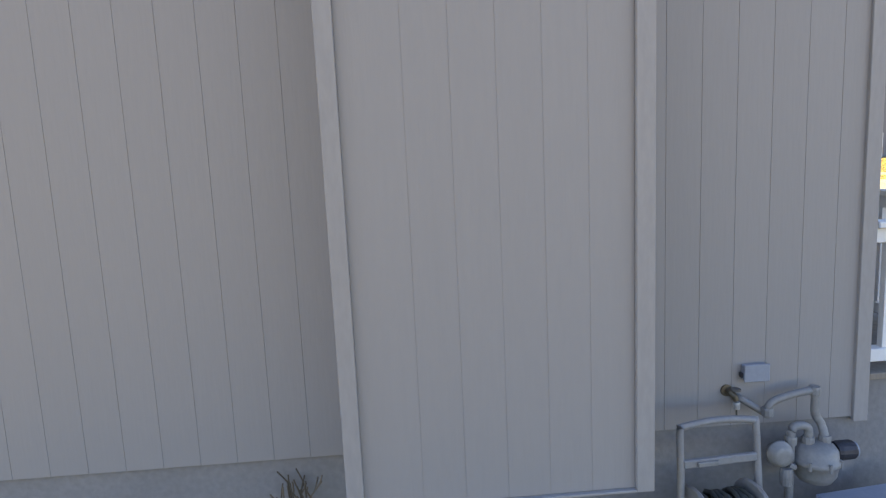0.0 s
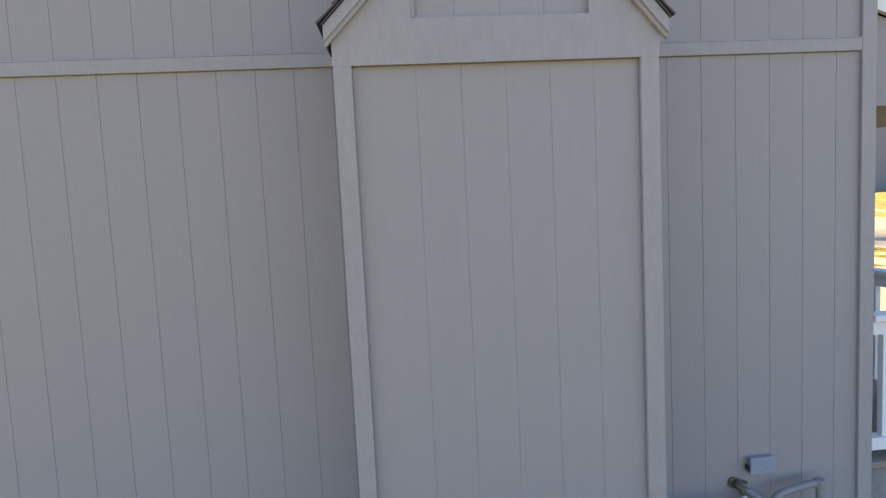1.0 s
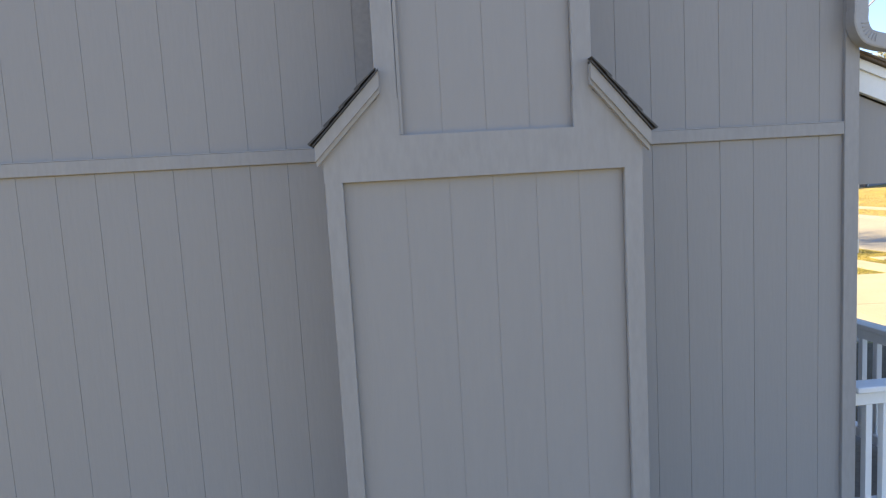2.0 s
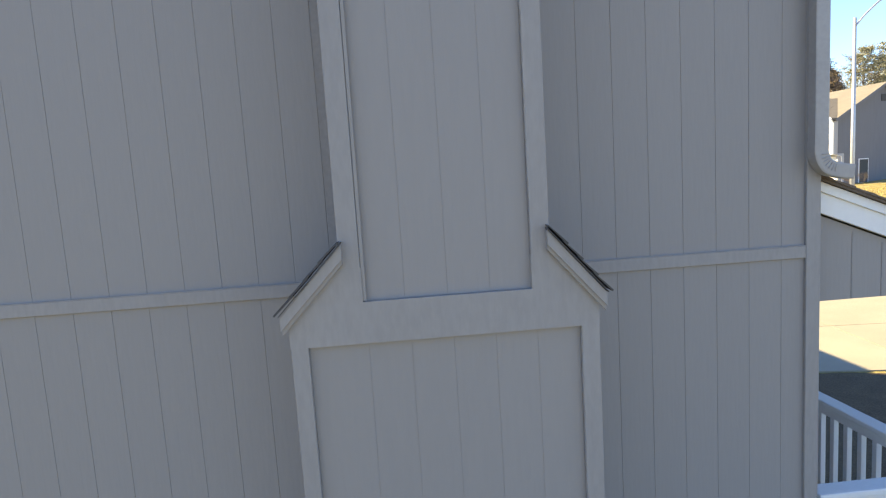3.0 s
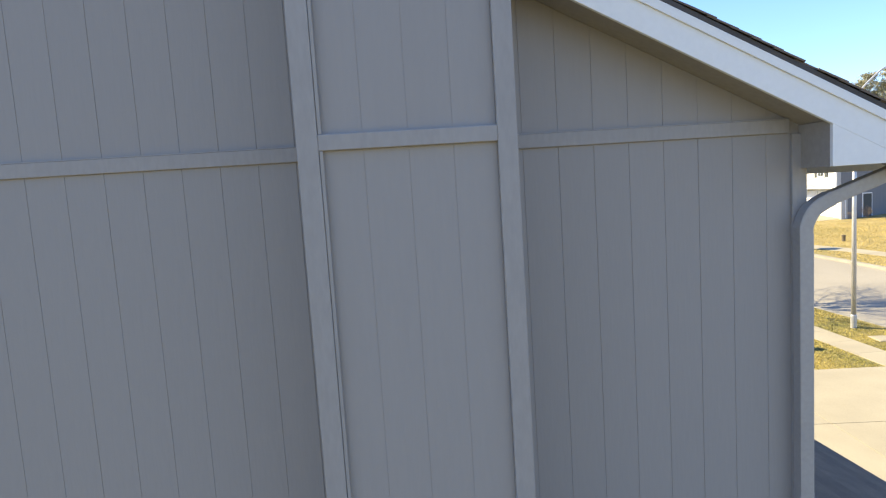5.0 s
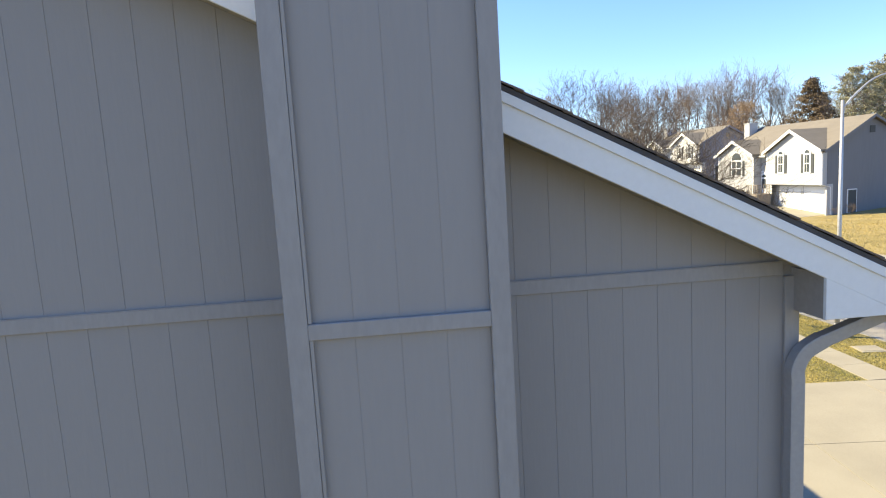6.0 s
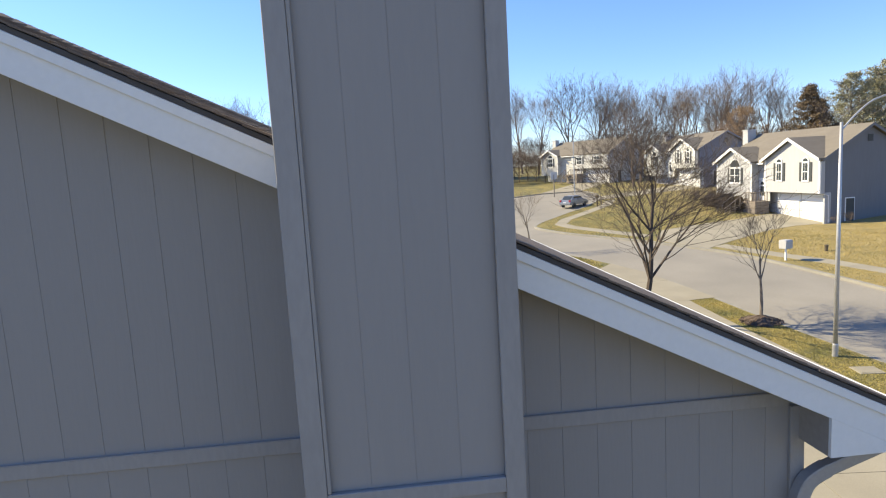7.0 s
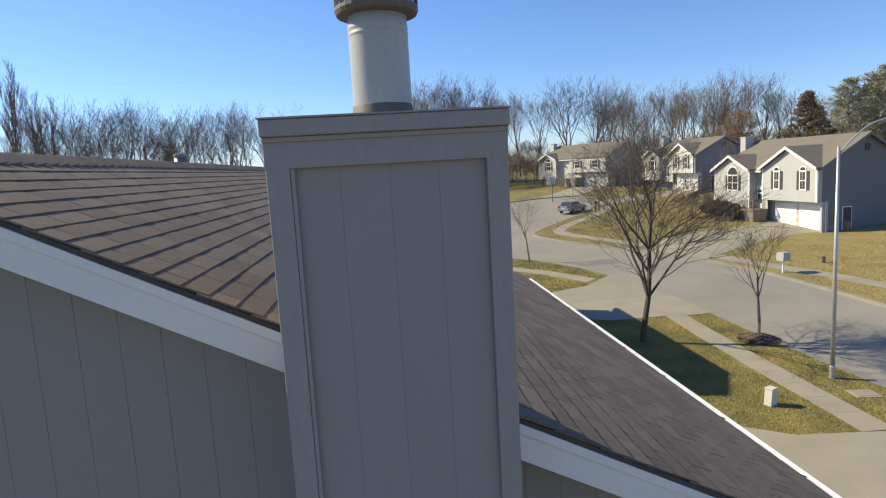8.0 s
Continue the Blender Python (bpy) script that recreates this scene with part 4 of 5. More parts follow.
def split_house(loc, rz, label, width, depth, wall, side_wall, ze=5.2, ridge=7.6, garage=(0.5, 6.1), gable=True, stair=True, low=0.0, front=(0.4, 6.1), bay=4.3, over_z=2.55, win=(1.9, 4.3), big=1.2):
    """A split-entry house. Local x runs along the front from its garage corner, y goes back, front is y = 0.
    front: the stretch of the garage gable; bay: the width of the bay at the far end; over_z: the underside of the upper floor."""
    h = empty("house", loc, rz, label, "house", "houses along the street")
    h.scale = (-1, 1, 1)
    g0, g1 = front
    b0 = width - bay
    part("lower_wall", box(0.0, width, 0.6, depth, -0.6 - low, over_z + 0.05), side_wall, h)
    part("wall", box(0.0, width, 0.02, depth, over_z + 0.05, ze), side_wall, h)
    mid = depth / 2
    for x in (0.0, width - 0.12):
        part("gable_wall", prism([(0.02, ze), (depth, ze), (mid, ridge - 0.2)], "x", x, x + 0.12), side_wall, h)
    for side in (0, 1):
        y_e = -0.5 if side == 0 else depth + 0.5
        z_e = ze - 0.5 * (ridge - ze) / mid
        part("roof", prism([(y_e, z_e + 0.02), (y_e, z_e + 0.2), (mid, ridge + 0.1), (mid, ridge - 0.1)], "x", -0.35, width + 0.35), FAR_ROOF, h)
    for x in (-0.37, width + 0.352):
        part("rake_board", prism([(-0.5, ze - 0.5 * (ridge - ze) / mid - 0.05), (-0.5, ze - 0.5 * (ridge - ze) / mid + 0.19), (mid, ridge + 0.09), (depth + 0.5, ze - 0.5 * (ridge - ze) / mid + 0.19), (depth + 0.5, ze - 0.5 * (ridge - ze) / mid - 0.05), (mid, ridge - 0.16)], "x", x, x + 0.018), side_wall, h)
    part("gutter", box(g1 + 0.3, b0 - 0.3, -0.62, -0.5, ze - 0.42, ze - 0.28), WHITE, h)
    if gable:
        gable_bay(h, g0, g1, -0.55, over_z, ze - 0.05, 0.52, wall, depth * 0.42, 0.35, g0 < 0.1)
        part("front_wall", box(0.16, g1 + 0.9, 0.592, 0.5995, -low - 0.3, over_z + 0.05), wall, h)
    else:
        part("bay_wall", box(0.0, 8.6, -0.4, 0.0, over_z, ze - 0.3), wall, h)
        part("front_wall", box(0.0, 8.6, 0.585, 0.599, 0.0, over_z + 0.05), wall, h)
    gable_bay(h, b0, width - 0.02, -0.9, over_z - 1.05, ze - 0.15, 0.48, wall, depth * 0.3)
    part("front_wall", box(g1, b0, 0.0, 0.019, 1.2, ze), wall, h)
    zw = ze - 1.98 if gable else 3.35
    for u in win if gable else (2.4, 6.6):
        arch_window(h, u, zw, 0.66 if gable else 1.3, 1.6 if gable else 1.2, -0.551 if gable else -0.401, gable)
    arch_window(h, b0 + bay * 0.5 - 0.3, zw - 0.25, big, 1.5, -0.901)
    a, b = garage
    top = over_z - 0.35
    for k in range(2):
        x0 = a + 0.1 + k * (b - a) / 2
        x1 = x0 + (b - a) / 2 - 0.3
        g = part("garage_door", box(x0, x1, 0.53, 0.58, -0.02 - low, top, 0.01), WHITE, h, "white panelled garage door")
        ph = (top - 0.04 + low) / 4
        for j in range(4):
            part("panel", box(x0 + 0.06, x1 - 0.06, 0.518, 0.529, 0.02 - low + j * ph, ph - 0.03 - low + j * ph, 0.01), WHITE, g)
        part("door_frame", box(x0 - 0.1, x1 + 0.1, 0.585, 0.591, -low, top + 0.13), WHITE, h)
    part("garage_side", box(-0.02, 0.16, 0.0, 0.6, -0.5 - low, over_z), wall, h)
    d0 = g1 + 0.6
    door = part("front_door", box(d0, d0 + 0.95, -0.06, -0.001, 1.65, 3.85, 0.01), WHITE, h, "white front door with an arched pane")
    arch = [(d0 + 0.475 + 0.3 * math.cos(k * math.pi / 8), 3.2 + 0.3 * math.sin(k * math.pi / 8)) for k in range(9)]
    part("pane", prism(arch, "y", -0.075, -0.061), GLASS_DARK, door)
    part("pane", box(d0 + 0.2, d0 + 0.75, -0.075, -0.061, 2.1, 3.05), GLASS_DARK, door)
    chase = part("chimney", box(width + 0.02, width + 0.9, mid - 1.6, mid - 0.6, -0.3, ridge + 0.5, 0.02), wall, h, "sided chimney chase")
    part("cap", box(width - 0.04, width + 0.96, mid - 1.66, mid - 0.54, ridge + 0.5, ridge + 0.6, 0.02), wall, chase)
    side_door = part("side_door", box(-0.05, 0.0, 2.0, 2.95, -low, 2.1 - low), WHITE, h)
    part("leaf", box(-0.065, -0.051, 2.08, 2.89, 0.02 - low, 2.02 - low), SHUTTER, side_door)
    part("downspout", tube([(-0.07, -0.5, ze - 0.4), (-0.07, -0.5, over_z), (-0.07, 0.3, over_z - 0.2), (-0.07, 0.36, -low)], 0.05, 6), WHITE, h)
    part("vent", box(-0.04, 0.0, mid - 0.25, mid + 0.25, ridge - 1.5, ridge - 0.9), SHUTTER, h)
    if stair:
        e0 = g1 + 0.05
        part("stoop", box(e0, e0 + 2.75, -1.6, 0.0, 1.45, 1.6), WOOD_GREY, h)
        for k in range(14):
            part("skirt_board", box(e0 + 0.05 + k * 0.19, e0 + 0.225 + k * 0.19, -1.55, -1.5, -0.4 - low, 1.449), WOOD_GREY, h)
        for k in range(8):
            part("skirt_board", box(e0 + 0.01, e0 + 0.05, -1.5 + k * 0.18, -1.33 + k * 0.18, -0.4 - low, 1.449), WOOD_GREY, h)
        for k in range(8):
            part("step", box(e0 + 1.55, e0 + 2.75, -1.9 - k * 0.28, -1.6 - k * 0.28, 1.40 - k * 0.19, 1.44 - k * 0.19), WOOD_GREY, h)
        for xx in (e0 + 1.51, e0 + 2.79):
            part("stair_rail", tube([(xx, -1.6, 2.5), (xx, -3.9, 0.95)], 0.05, 6), WOOD_GREY, h)
            for k in range(5):
                part("rail_post", box(xx - 0.03, xx + 0.03, -1.63 - k * 0.55, -1.57 - k * 0.55, 1.2 - k * 0.37, 2.5 - k * 0.37), WOOD_GREY, h)
        for k in range(6):
            part("rail_post", box(e0 + 0.05 + k * 0.26, e0 + 0.1 + k * 0.26, -1.56, -1.5, 1.6, 2.5), WOOD_GREY, h)
        for k in range(5):
            part("rail_post", box(e0 + 0.03, e0 + 0.08, -1.45 + k * 0.3, -1.4 + k * 0.3, 1.6, 2.5), WOOD_GREY, h)
        part("stair_rail", box(e0, e0 + 1.51, -1.58, -1.48, 2.48, 2.54), WOOD_GREY, h)
        part("stair_rail", box(e0, e0 + 0.1, -1.48, 0.0, 2.48, 2.54), WOOD_GREY, h)
    return h


def face_turn(u):
    """Degrees that turn local +x onto the plan direction u."""
    return math.degrees(math.atan2(u[1], u[0]))


def front_turn(u):
    """Degrees for a mirrored house whose front runs from its garage corner along u."""
    return face_turn((-u[0], -u[1]))

# first two houses: the second siding colour carries the side walls' shade
split_house((36.96, 45.87, 1.35), front_turn((-0.056, 0.998)), "pale grey split-entry house with white garage doors and brown roof", 14.2, 8.7, FAR_SIDING, FAR_SIDING_SHADE,
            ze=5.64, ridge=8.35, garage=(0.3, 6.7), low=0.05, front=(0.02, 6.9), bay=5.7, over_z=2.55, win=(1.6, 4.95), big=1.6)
split_house((42.8, 77.5, ground_z(43, 79) + 0.25), front_turn((-0.10, 0.99)), "white split-entry house with a twin gabled front", 12.6, 8.2, FAR_SIDING_W, FAR_SIDING_W_SHADE, ridge=7.4, stair=False)
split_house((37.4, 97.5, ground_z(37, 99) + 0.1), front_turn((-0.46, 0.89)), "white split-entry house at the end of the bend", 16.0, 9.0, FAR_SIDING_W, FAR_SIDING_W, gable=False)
far_house = empty("house", (19.0, 128.0, ground_z(19, 128)), label="low brown-roofed house at the edge of the wood", category="house", group="houses along the street")
part("wall", box(-6, 6, 0, 8, -0.5, 3.0), FAR_SIDING, far_house)
for s in (0, 1):
    part("roof", prism([(-0.6 + s * 9.2, 2.8), (-0.6 + s * 9.2, 3.0), (4, 5.6), (4, 5.4)], "x", -6.5, 6.5), FAR_ROOF, far_house)

# the house next door, behind the chimney from here: only its roof top and its shadow show
next_house = empty("house", (3.65, 22.6, ground_z(0, 24) + 0.45), label="house next door with a brown shingled gable roof", category="house", group="houses along the street")
part("wall", box(-10.2, -0.6, 0.3, 10.2, -0.3, 6.0), SIDING, next_house)
for y in (0.3, 10.08):
    part("gable_wall", prism([(-10.2, 6.0), (-0.6, 6.0), (-5.4, 8.88)], "y", y, y + 0.12), SIDING, next_house)
part("roof", prism([(0.0, 5.9), (0.0, 6.08), (-5.4, 9.32), (-5.4, 9.1)], "y", 0.0, 10.5), FAR_ROOF, next_house)
part("roof", prism([(-10.8, 5.9), (-10.8, 6.08), (-5.401, 9.32), (-5.401, 9.1)], "y", 0.0, 10.5), FAR_ROOF, next_house)

# unseen wing behind the house front, added for its shadow on the driveway
wing = empty("unseen_wing", (0, 0, 0), label="unseen lower wing of the house, shaped for its shadow", category="house wing", kind="structure")
part("wall", box(-6.5, 0.35, Y_END + 0.01, 17.2, -0.2, 4.7), SIDING, wing)
part("roof", prism([(0.9, 4.75), (0.9, 4.95), (-3.2, 6.6), (-7.0, 4.95), (-7.0, 4.75), (-3.2, 6.4)], "y", Y_END + 0.29, 17.5), FAR_ROOF, wing)

# ---- paved surfaces ----
OWN_DRIVE = [(5.2, 6.9), (10, 6.0), (16.4, 5.2), (16.5, 11.6), (13.2, 12.7), (10.8, 13.0), (9.3, 14.1), (7.4, 14.6), (5.0, 14.6)]
NEXT_DRIVE = [(15.9, 26.45), (15.2, 33.6), (14.25, 37.0), (11.8, 34.7), (8.5, 33.8), (3.9, 33.5), (3.9, 28.6), (9.1, 27.8), (10.4, 26.9), (13.4, 26.7), (14.1, 26.4)]
WIDE_DRIVE = [(20.6, 43.6), (22.4, 38.7), (24.2, 39.9), (26.8, 41.5), (31, 44.4), (34.4, 46.0), (37.5, 46.2), (37.2, 52.6), (29.5, 50.2), (23.2, 48.0)]
CORNER_PATH = [(20.9, 45.8), (19.0, 50.0), (17.0, 54.5), (16.6, 57.0), (18.1, 60.0), (22.0, 64.2), (26.0, 69.0), (28.2, 73.2)]
BEND_PATH = [(12.6, 36.0), (10.5, 39.5), (7.5, 43.0), (2, 46.5), (-12, 49.5)]
apron("pale concrete driveway in front of the house", OWN_DRIVE,
      [(0.12, 0.99, 10.4), (0.99, -0.1, 11.2), (0.99, -0.1, 7.6), (0.99, -0.1, 14.2)])
apron("pale concrete driveway of the house next door", NEXT_DRIVE,
      [(1, 0, 9.5), (1, 0, 13.2), (0, 1, 31.0)])
apron("wide concrete driveway up to the garage doors", WIDE_DRIVE,
      [(0.6, 0.8, 48), (0.6, 0.8, 53), (0.6, 0.8, 58), (0.8, -0.6, -5)])
apron("concrete driveway at the end of the bend", [(23.2, 90.2), (29.3, 88.6), (37.2, 98.3), (35.3, 105.0)], [(0.6, 0.8, 92), (0.6, 0.8, 97)])
apron("concrete driveway between the lawns", [(26.9, 74.6), (29.0, 78.8), (42.4, 84.0), (42.8, 78.2)], [(1, 0, 33), (1, 0, 38)])
pavement("concrete footpath of square slabs beside the lawn", [(13.45, -30), (13.45, 5.0)], 1.05)
pavement("concrete footpath of square slabs beside the lawn", [(13.3, 12.75), (13.55, 19.5), (13.9, 27.0)], 1.05)
pavement("concrete footpath of square slabs round the bend", BEND_PATH, 1.1)
pavement("concrete footpath of slabs along the far side of the street", [(27.9, -40), (27.7, 18), (27.2, 27.5), (26.3, 31.2), (25.2, 34.0), (24.4, 36.4), (23.6, 39.4)], 1.15)
pavement("concrete footpath of slabs curving round the corner lawn", CORNER_PATH, 1.2)

# ---- street furniture ----
lamp = empty("street_lamp", (15.06, 16.92, ground_z(15.06, 16.92)), label="galvanized street lamp with a curved arm on the verge", category="street lamp")
part("pole", tube([(0, 0, 0.0), (0, 0, 4.2), (0, 0, 8.55)], [0.085, 0.07, 0.05], 14), STEEL, lamp, smooth=True)
part("base_sleeve", lathe([(0.105, 0.0), (0.105, 0.45), (0.088, 0.5)], (0, 0, 0), 14), STEEL, lamp)
arm = part("arm", tube(smooth_path([(0, 0, 8.25), (0.5, 0.02, 8.75), (1.2, 0.05, 9.25), (2.1, 0.1, 9.5)], 5), 0.032, 8), STEEL, lamp, smooth=True)
part("lamp_head", lathe([(0.02, -0.3), (0.1, -0.22), (0.14, 0.0), (0.12, 0.25), (0.03, 0.35)], (2.35, 0.1, 9.48), 12, "x"), STEEL, lamp, "cobra-head lamp housing", True)

x, y = 11.5, 15.25
pedestal = empty("utility_box", (x, y, ground_z(x, y) - 0.02), 24, "small pale utility pedestal on the lawn", "utility box")
pedestal.scale = (0.74, 0.74, 0.84)
part("housing", prism([(-0.26, 0.0), (0.24, 0.0), (0.2, 0.72), (-0.16, 0.72)], "y", -0.19, 0.19, 0.02), PEDESTAL, pedestal)
part("lid", box(-0.2, 0.23, -0.205, 0.205, 0.70, 0.745, 0.012), PEDESTAL, pedestal)
part("base", box(-0.3, 0.28, -0.22, 0.22, -0.02, 0.05, 0.01), CONCRETE, pedestal)

x, y = 24.3, 32.9
mailbox = empty("mailbox", (x, y, ground_z(x, y)), face_turn((-0.3, 1)), "pale twin mailbox on a post beside the kerb", "mailbox")
part("post", box(-0.05, 0.05, -0.05, 0.05, -0.2, 0.779, 0.01), WHITE, mailbox)
bmx = prism([(-0.26, 0.78), (0.26, 0.78), (0.28, 1.26), (0.21, 1.34), (-0.21, 1.34), (-0.28, 1.26)], "y", -0.3, 0.3, 0.015)
part("box", bmx, FAR_SIDING, mailbox)
for s in (-0.14, 0.14):
    part("door", box(s - 0.11, s + 0.11, -0.315, -0.301, 0.84, 1.2, 0.01), STEEL, mailbox)

x, y = 28.2, 34.3
valve = empty("standpipe", (x, y, ground_z(x, y)), label="small brown marker stub on the yellow lawn", category="marker")
part("stub", lathe([(0.11, 0.0), (0.11, 0.3), (0.13, 0.31), (0.13, 0.4), (0.04, 0.44)], (0, 0, 0), 12), BRASS, valve)

x, y = 15.0, 15.35
hatch = empty("manhole", (x, y, ground_z(x, y)), -10, "square concrete hatch with a lid in the verge", "manhole")
part("frame", box(-0.42, 0.42, -0.36, 0.36, -0.1, 0.025, 0.01), CONCRETE, hatch)
part("cover", box(-0.33, 0.33, -0.27, 0.27, 0.025, 0.036, 0.006), CONCRETE, hatch)

sign = empty("sign_post", (23.6, 83.5, ground_z(23.6, 83.5)), label="wooden sign board on a post", category="sign")
part("post", box(-0.06, 0.06, -0.06, 0.06, 0.0, 3.3), WOOD_GREY, sign)
part("board", box(-0.5, 0.5, -0.04, 0.04, 2.6, 3.7, 0.02), FAR_SIDING_W, sign)
pole = empty("street_lamp", (27.0, 84.5, ground_z(27, 84.5)), label="thin pale lamp pole beside the bend", category="street lamp")
part("pole", tube([(0, 0, 0), (0, 0, 8.6)], [0.1, 0.06], 8), STEEL, pole)
part("arm", tube([(0, 0, 8.4), (-1.4, -0.6, 8.9)], 0.04, 6), STEEL, pole)
mb = empty("mailbox", (24.6, 68.3, ground_z(24.6, 68.3)), label="dark green mailbox post beside a driveway", category="mailbox")
part("post", box(-0.06, 0.06, -0.06, 0.06, 0, 1.1), HEDGE, mb)
part("box", box(-0.14, 0.14, -0.3, 0.3, 1.1, 1.42, 0.03), HEDGE, mb)


def car(loc, rz):
    """A parked hatchback; local x points forward."""
    c = empty("car", loc, rz, "grey-blue hatchback parked at the kerb", "car")
    prof = [(-2.05, 0.35), (-2.12, 0.62), (-2.05, 0.95), (-1.75, 1.02), (-1.25, 1.42), (-0.2, 1.47), (0.35, 1.4), (1.05, 0.98), (1.85, 0.85), (2.12, 0.65), (2.12, 0.35)]
    bm = bmesh.new()
    rings = []
    for y, s in ((-0.86, 0.0), (-0.8, 1.0), (0.8, 1.0), (0.86, 0.0)):
        ring = []
        for px, pz in prof:
            tuck = 0.17 * max(0.0, (pz - 0.95) / 0.5)
            yy = (abs(y) - tuck) * (1 if y > 0 else -1)
            zz = pz if s else 0.35 + (pz - 0.35) * 0.96
            ring.append(bm.verts.new((px * (0.985 if not s else 1), yy, zz)))
        rings.append(ring)
    n = len(prof)
    for r0, r1 in zip(rings, rings[1:]):
        for k in range(n):
            bm.faces.new((r0[k], r0[(k + 1) % n], r1[(k + 1) % n], r1[k]))
    bm.faces.new(rings[0][::-1])
    bm.faces.new(rings[-1])
    body = part("body", bm, CAR_PAINT, c)
    part("rear_window", prism([(-1.73, 1.05), (-1.3, 1.39), (-1.33, 1.43), (-1.77, 1.06)], "y", -0.58, 0.58), GLASS_DARK, body)
    part("windscreen", prism([(0.42, 1.35), (0.98, 1.02), (1.02, 1.05), (0.45, 1.39)], "y", -0.6, 0.6), GLASS_DARK, body)
    for s in (-1, 1):
        part("side_window", prism([(-1.45, 1.02), (-1.15, 1.36), (0.3, 1.36), (0.8, 1.02)], "y", s * 0.765 - 0.02, s * 0.765 + 0.02), GLASS_DARK, body)
        part("tail_light", box(-2.13, -1.98, s * 0.66 - 0.13, s * 0.66 + 0.13, 0.72, 0.98, 0.02), TAIL_RED, body)
        for wx in (-1.3, 1.32):
            w = part("wheel", lathe([(0.2, -0.1), (0.31, -0.1), (0.33, -0.06), (0.33, 0.06), (0.31, 0.1), (0.2, 0.1)], (wx, s * 0.76, 0.33), 18, "y"), RUBBER, c)
            part("rim", lathe([(0.19, -0.09), (0.2, 0.0), (0.19, 0.11), (0.05, 0.115)], (wx, s * 0.765, 0.33), 14, "y"), STEEL, w)
    part("bumper", box(-2.17, -2.02, -0.78, 0.78, 0.36, 0.6, 0.03), CAR_PAINT, c)
    part("plate", box(-2.18, -2.171, -0.2, 0.2, 0.62, 0.74), WHITE, c)
    return c


car((22.6, 71.2, ground_z(22.6, 71.2) - 0.13), face_turn((0.75, 0.66)))

# planting
ring_x, ring_y = 15.4, 21.85
rnd = random.Random(19)
bm = bmesh.new()
rings = []
for r, h in ((0.85, -0.04), (0.76, 0.05), (0.6, 0.13), (0.4, 0.2), (0.22, 0.26), (0.06, 0.3)):
    ring = []
    for k in range(30):
        a = k * math.pi / 15
        rr = r * (1 + 0.1 * math.sin(3 * a + 1) + rnd.uniform(-0.09, 0.09))
        px, py = ring_x + rr * math.cos(a), ring_y + rr * math.sin(a)
        ring.append(bm.verts.new((px, py, ground_z(px, py) + h + rnd.uniform(-0.025, 0.03))))
    rings.append(ring)
for r0, r1 in zip(rings, rings[1:]):
    for k in range(30):
        bm.faces.new((r0[k], r0[(k + 1) % 30], r1[(k + 1) % 30], r1[k]))
bm.faces.new(rings[-1])
for k in range(420):
    a, r = rnd.uniform(0, 6.28), 0.92 * math.sqrt(rnd.random())
    px, py = ring_x + r * math.cos(a), ring_y + r * math.sin(a)
    m = Matrix.Translation((px, py, ground_z(px, py) + 0.03 + 0.27 * (1 - r / 0.92))) @ Euler((rnd.uniform(-0.6, 0.6), rnd.uniform(-0.6, 0.6), rnd.uniform(0, 6.3))).to_matrix().to_4x4()
    add_box(bm, -0.05, 0.05, -0.015, 0.015, -0.008, 0.008, 0, m)
mulch = tagged(new("mulch_bed", bm_mesh("mulch_bed", bm, MULCH_CHIP)), "ring of brown mulch round a street tree", "mulch", kind="stuff")
hedge_mesh = leaf_crown("hedge", HEDGE, 12, round_shape(0.8, 0.05, 1.0), 1800, 0.13)
for k, (x, y, s) in enumerate(((34.7, 55.2, 1.35), (34.6, 56.7, 1.45), (34.5, 58.2, 1.4), (34.4, 59.6, 1.3))):
    b = tagged(new("shrub", hedge_mesh), "dark leafy shrub below the house front", "shrub", "shrubs below the house")
    b.matrix_basis = pose(x, y, ground_z(x, y)) @ Matrix.Diagonal((s, s, s, 1))
# dark patch laid over the lawn; its colour carries the house's shade
bed = tagged(new("mulch_bed", bm_mesh("mulch_bed", prism([(2.5, 0.2), (6.0, -0.6), (8.4, 2.0), (8.3, 6.1), (6.6, 6.6), (5.1, 6.78), (2.5, 6.78)], "z", -0.05, 0.03), SHADED_GROUND)), "dark patch for the shaded rough lawn between porch and driveway", "mulch", kind="stuff")
twig_shrub = tree_mesh("bare_shrub", BARK_FAR, seed=9, height=2.0, fork=0.1, spread=0.9, levels=4, twigs=(10, 5, 4, 3), r0=0.03, up=0.3)
for x, y, s in ((32.6, 55.2, 1.2), (32.2, 56.6, 1.3), (31.6, 58.4, 1.2), (38.6, 44.9, 0.5), (37.2, 44.8, 0.4)):
    b = tagged(new("shrub", twig_shrub), "leafless brown shrub beside the house", "shrub", "bare shrubs by the house")
    b.matrix_basis = pose(x, y, ground_z(x, y)) @ Matrix.Diagonal((s, s, s, 1))

# blades of grass on the lawns beside the street
PAVED = [OWN_DRIVE,
         NEXT_DRIVE,
         [(12.75, 12.6), (13.85, 12.6), (14.1, 19.5), (14.45, 27.2), (13.35, 27.2), (13.0, 19.5)],
         WIDE_DRIVE,
         [(26.9, 74.6), (29.0, 78.8), (42.4, 84.0), (42.8, 78.2)],
         [(28.5, -40), (28.3, 18), (27.8, 27.6), (26.9, 31.4), (25.8, 34.2), (25.0, 36.6), (24.2, 39.8), (23.0, 39.2), (23.8, 36.2), (24.6, 33.8), (25.7, 31.0), (26.6, 27.4), (27.1, 18), (27.3, -40)]]


seen = {}


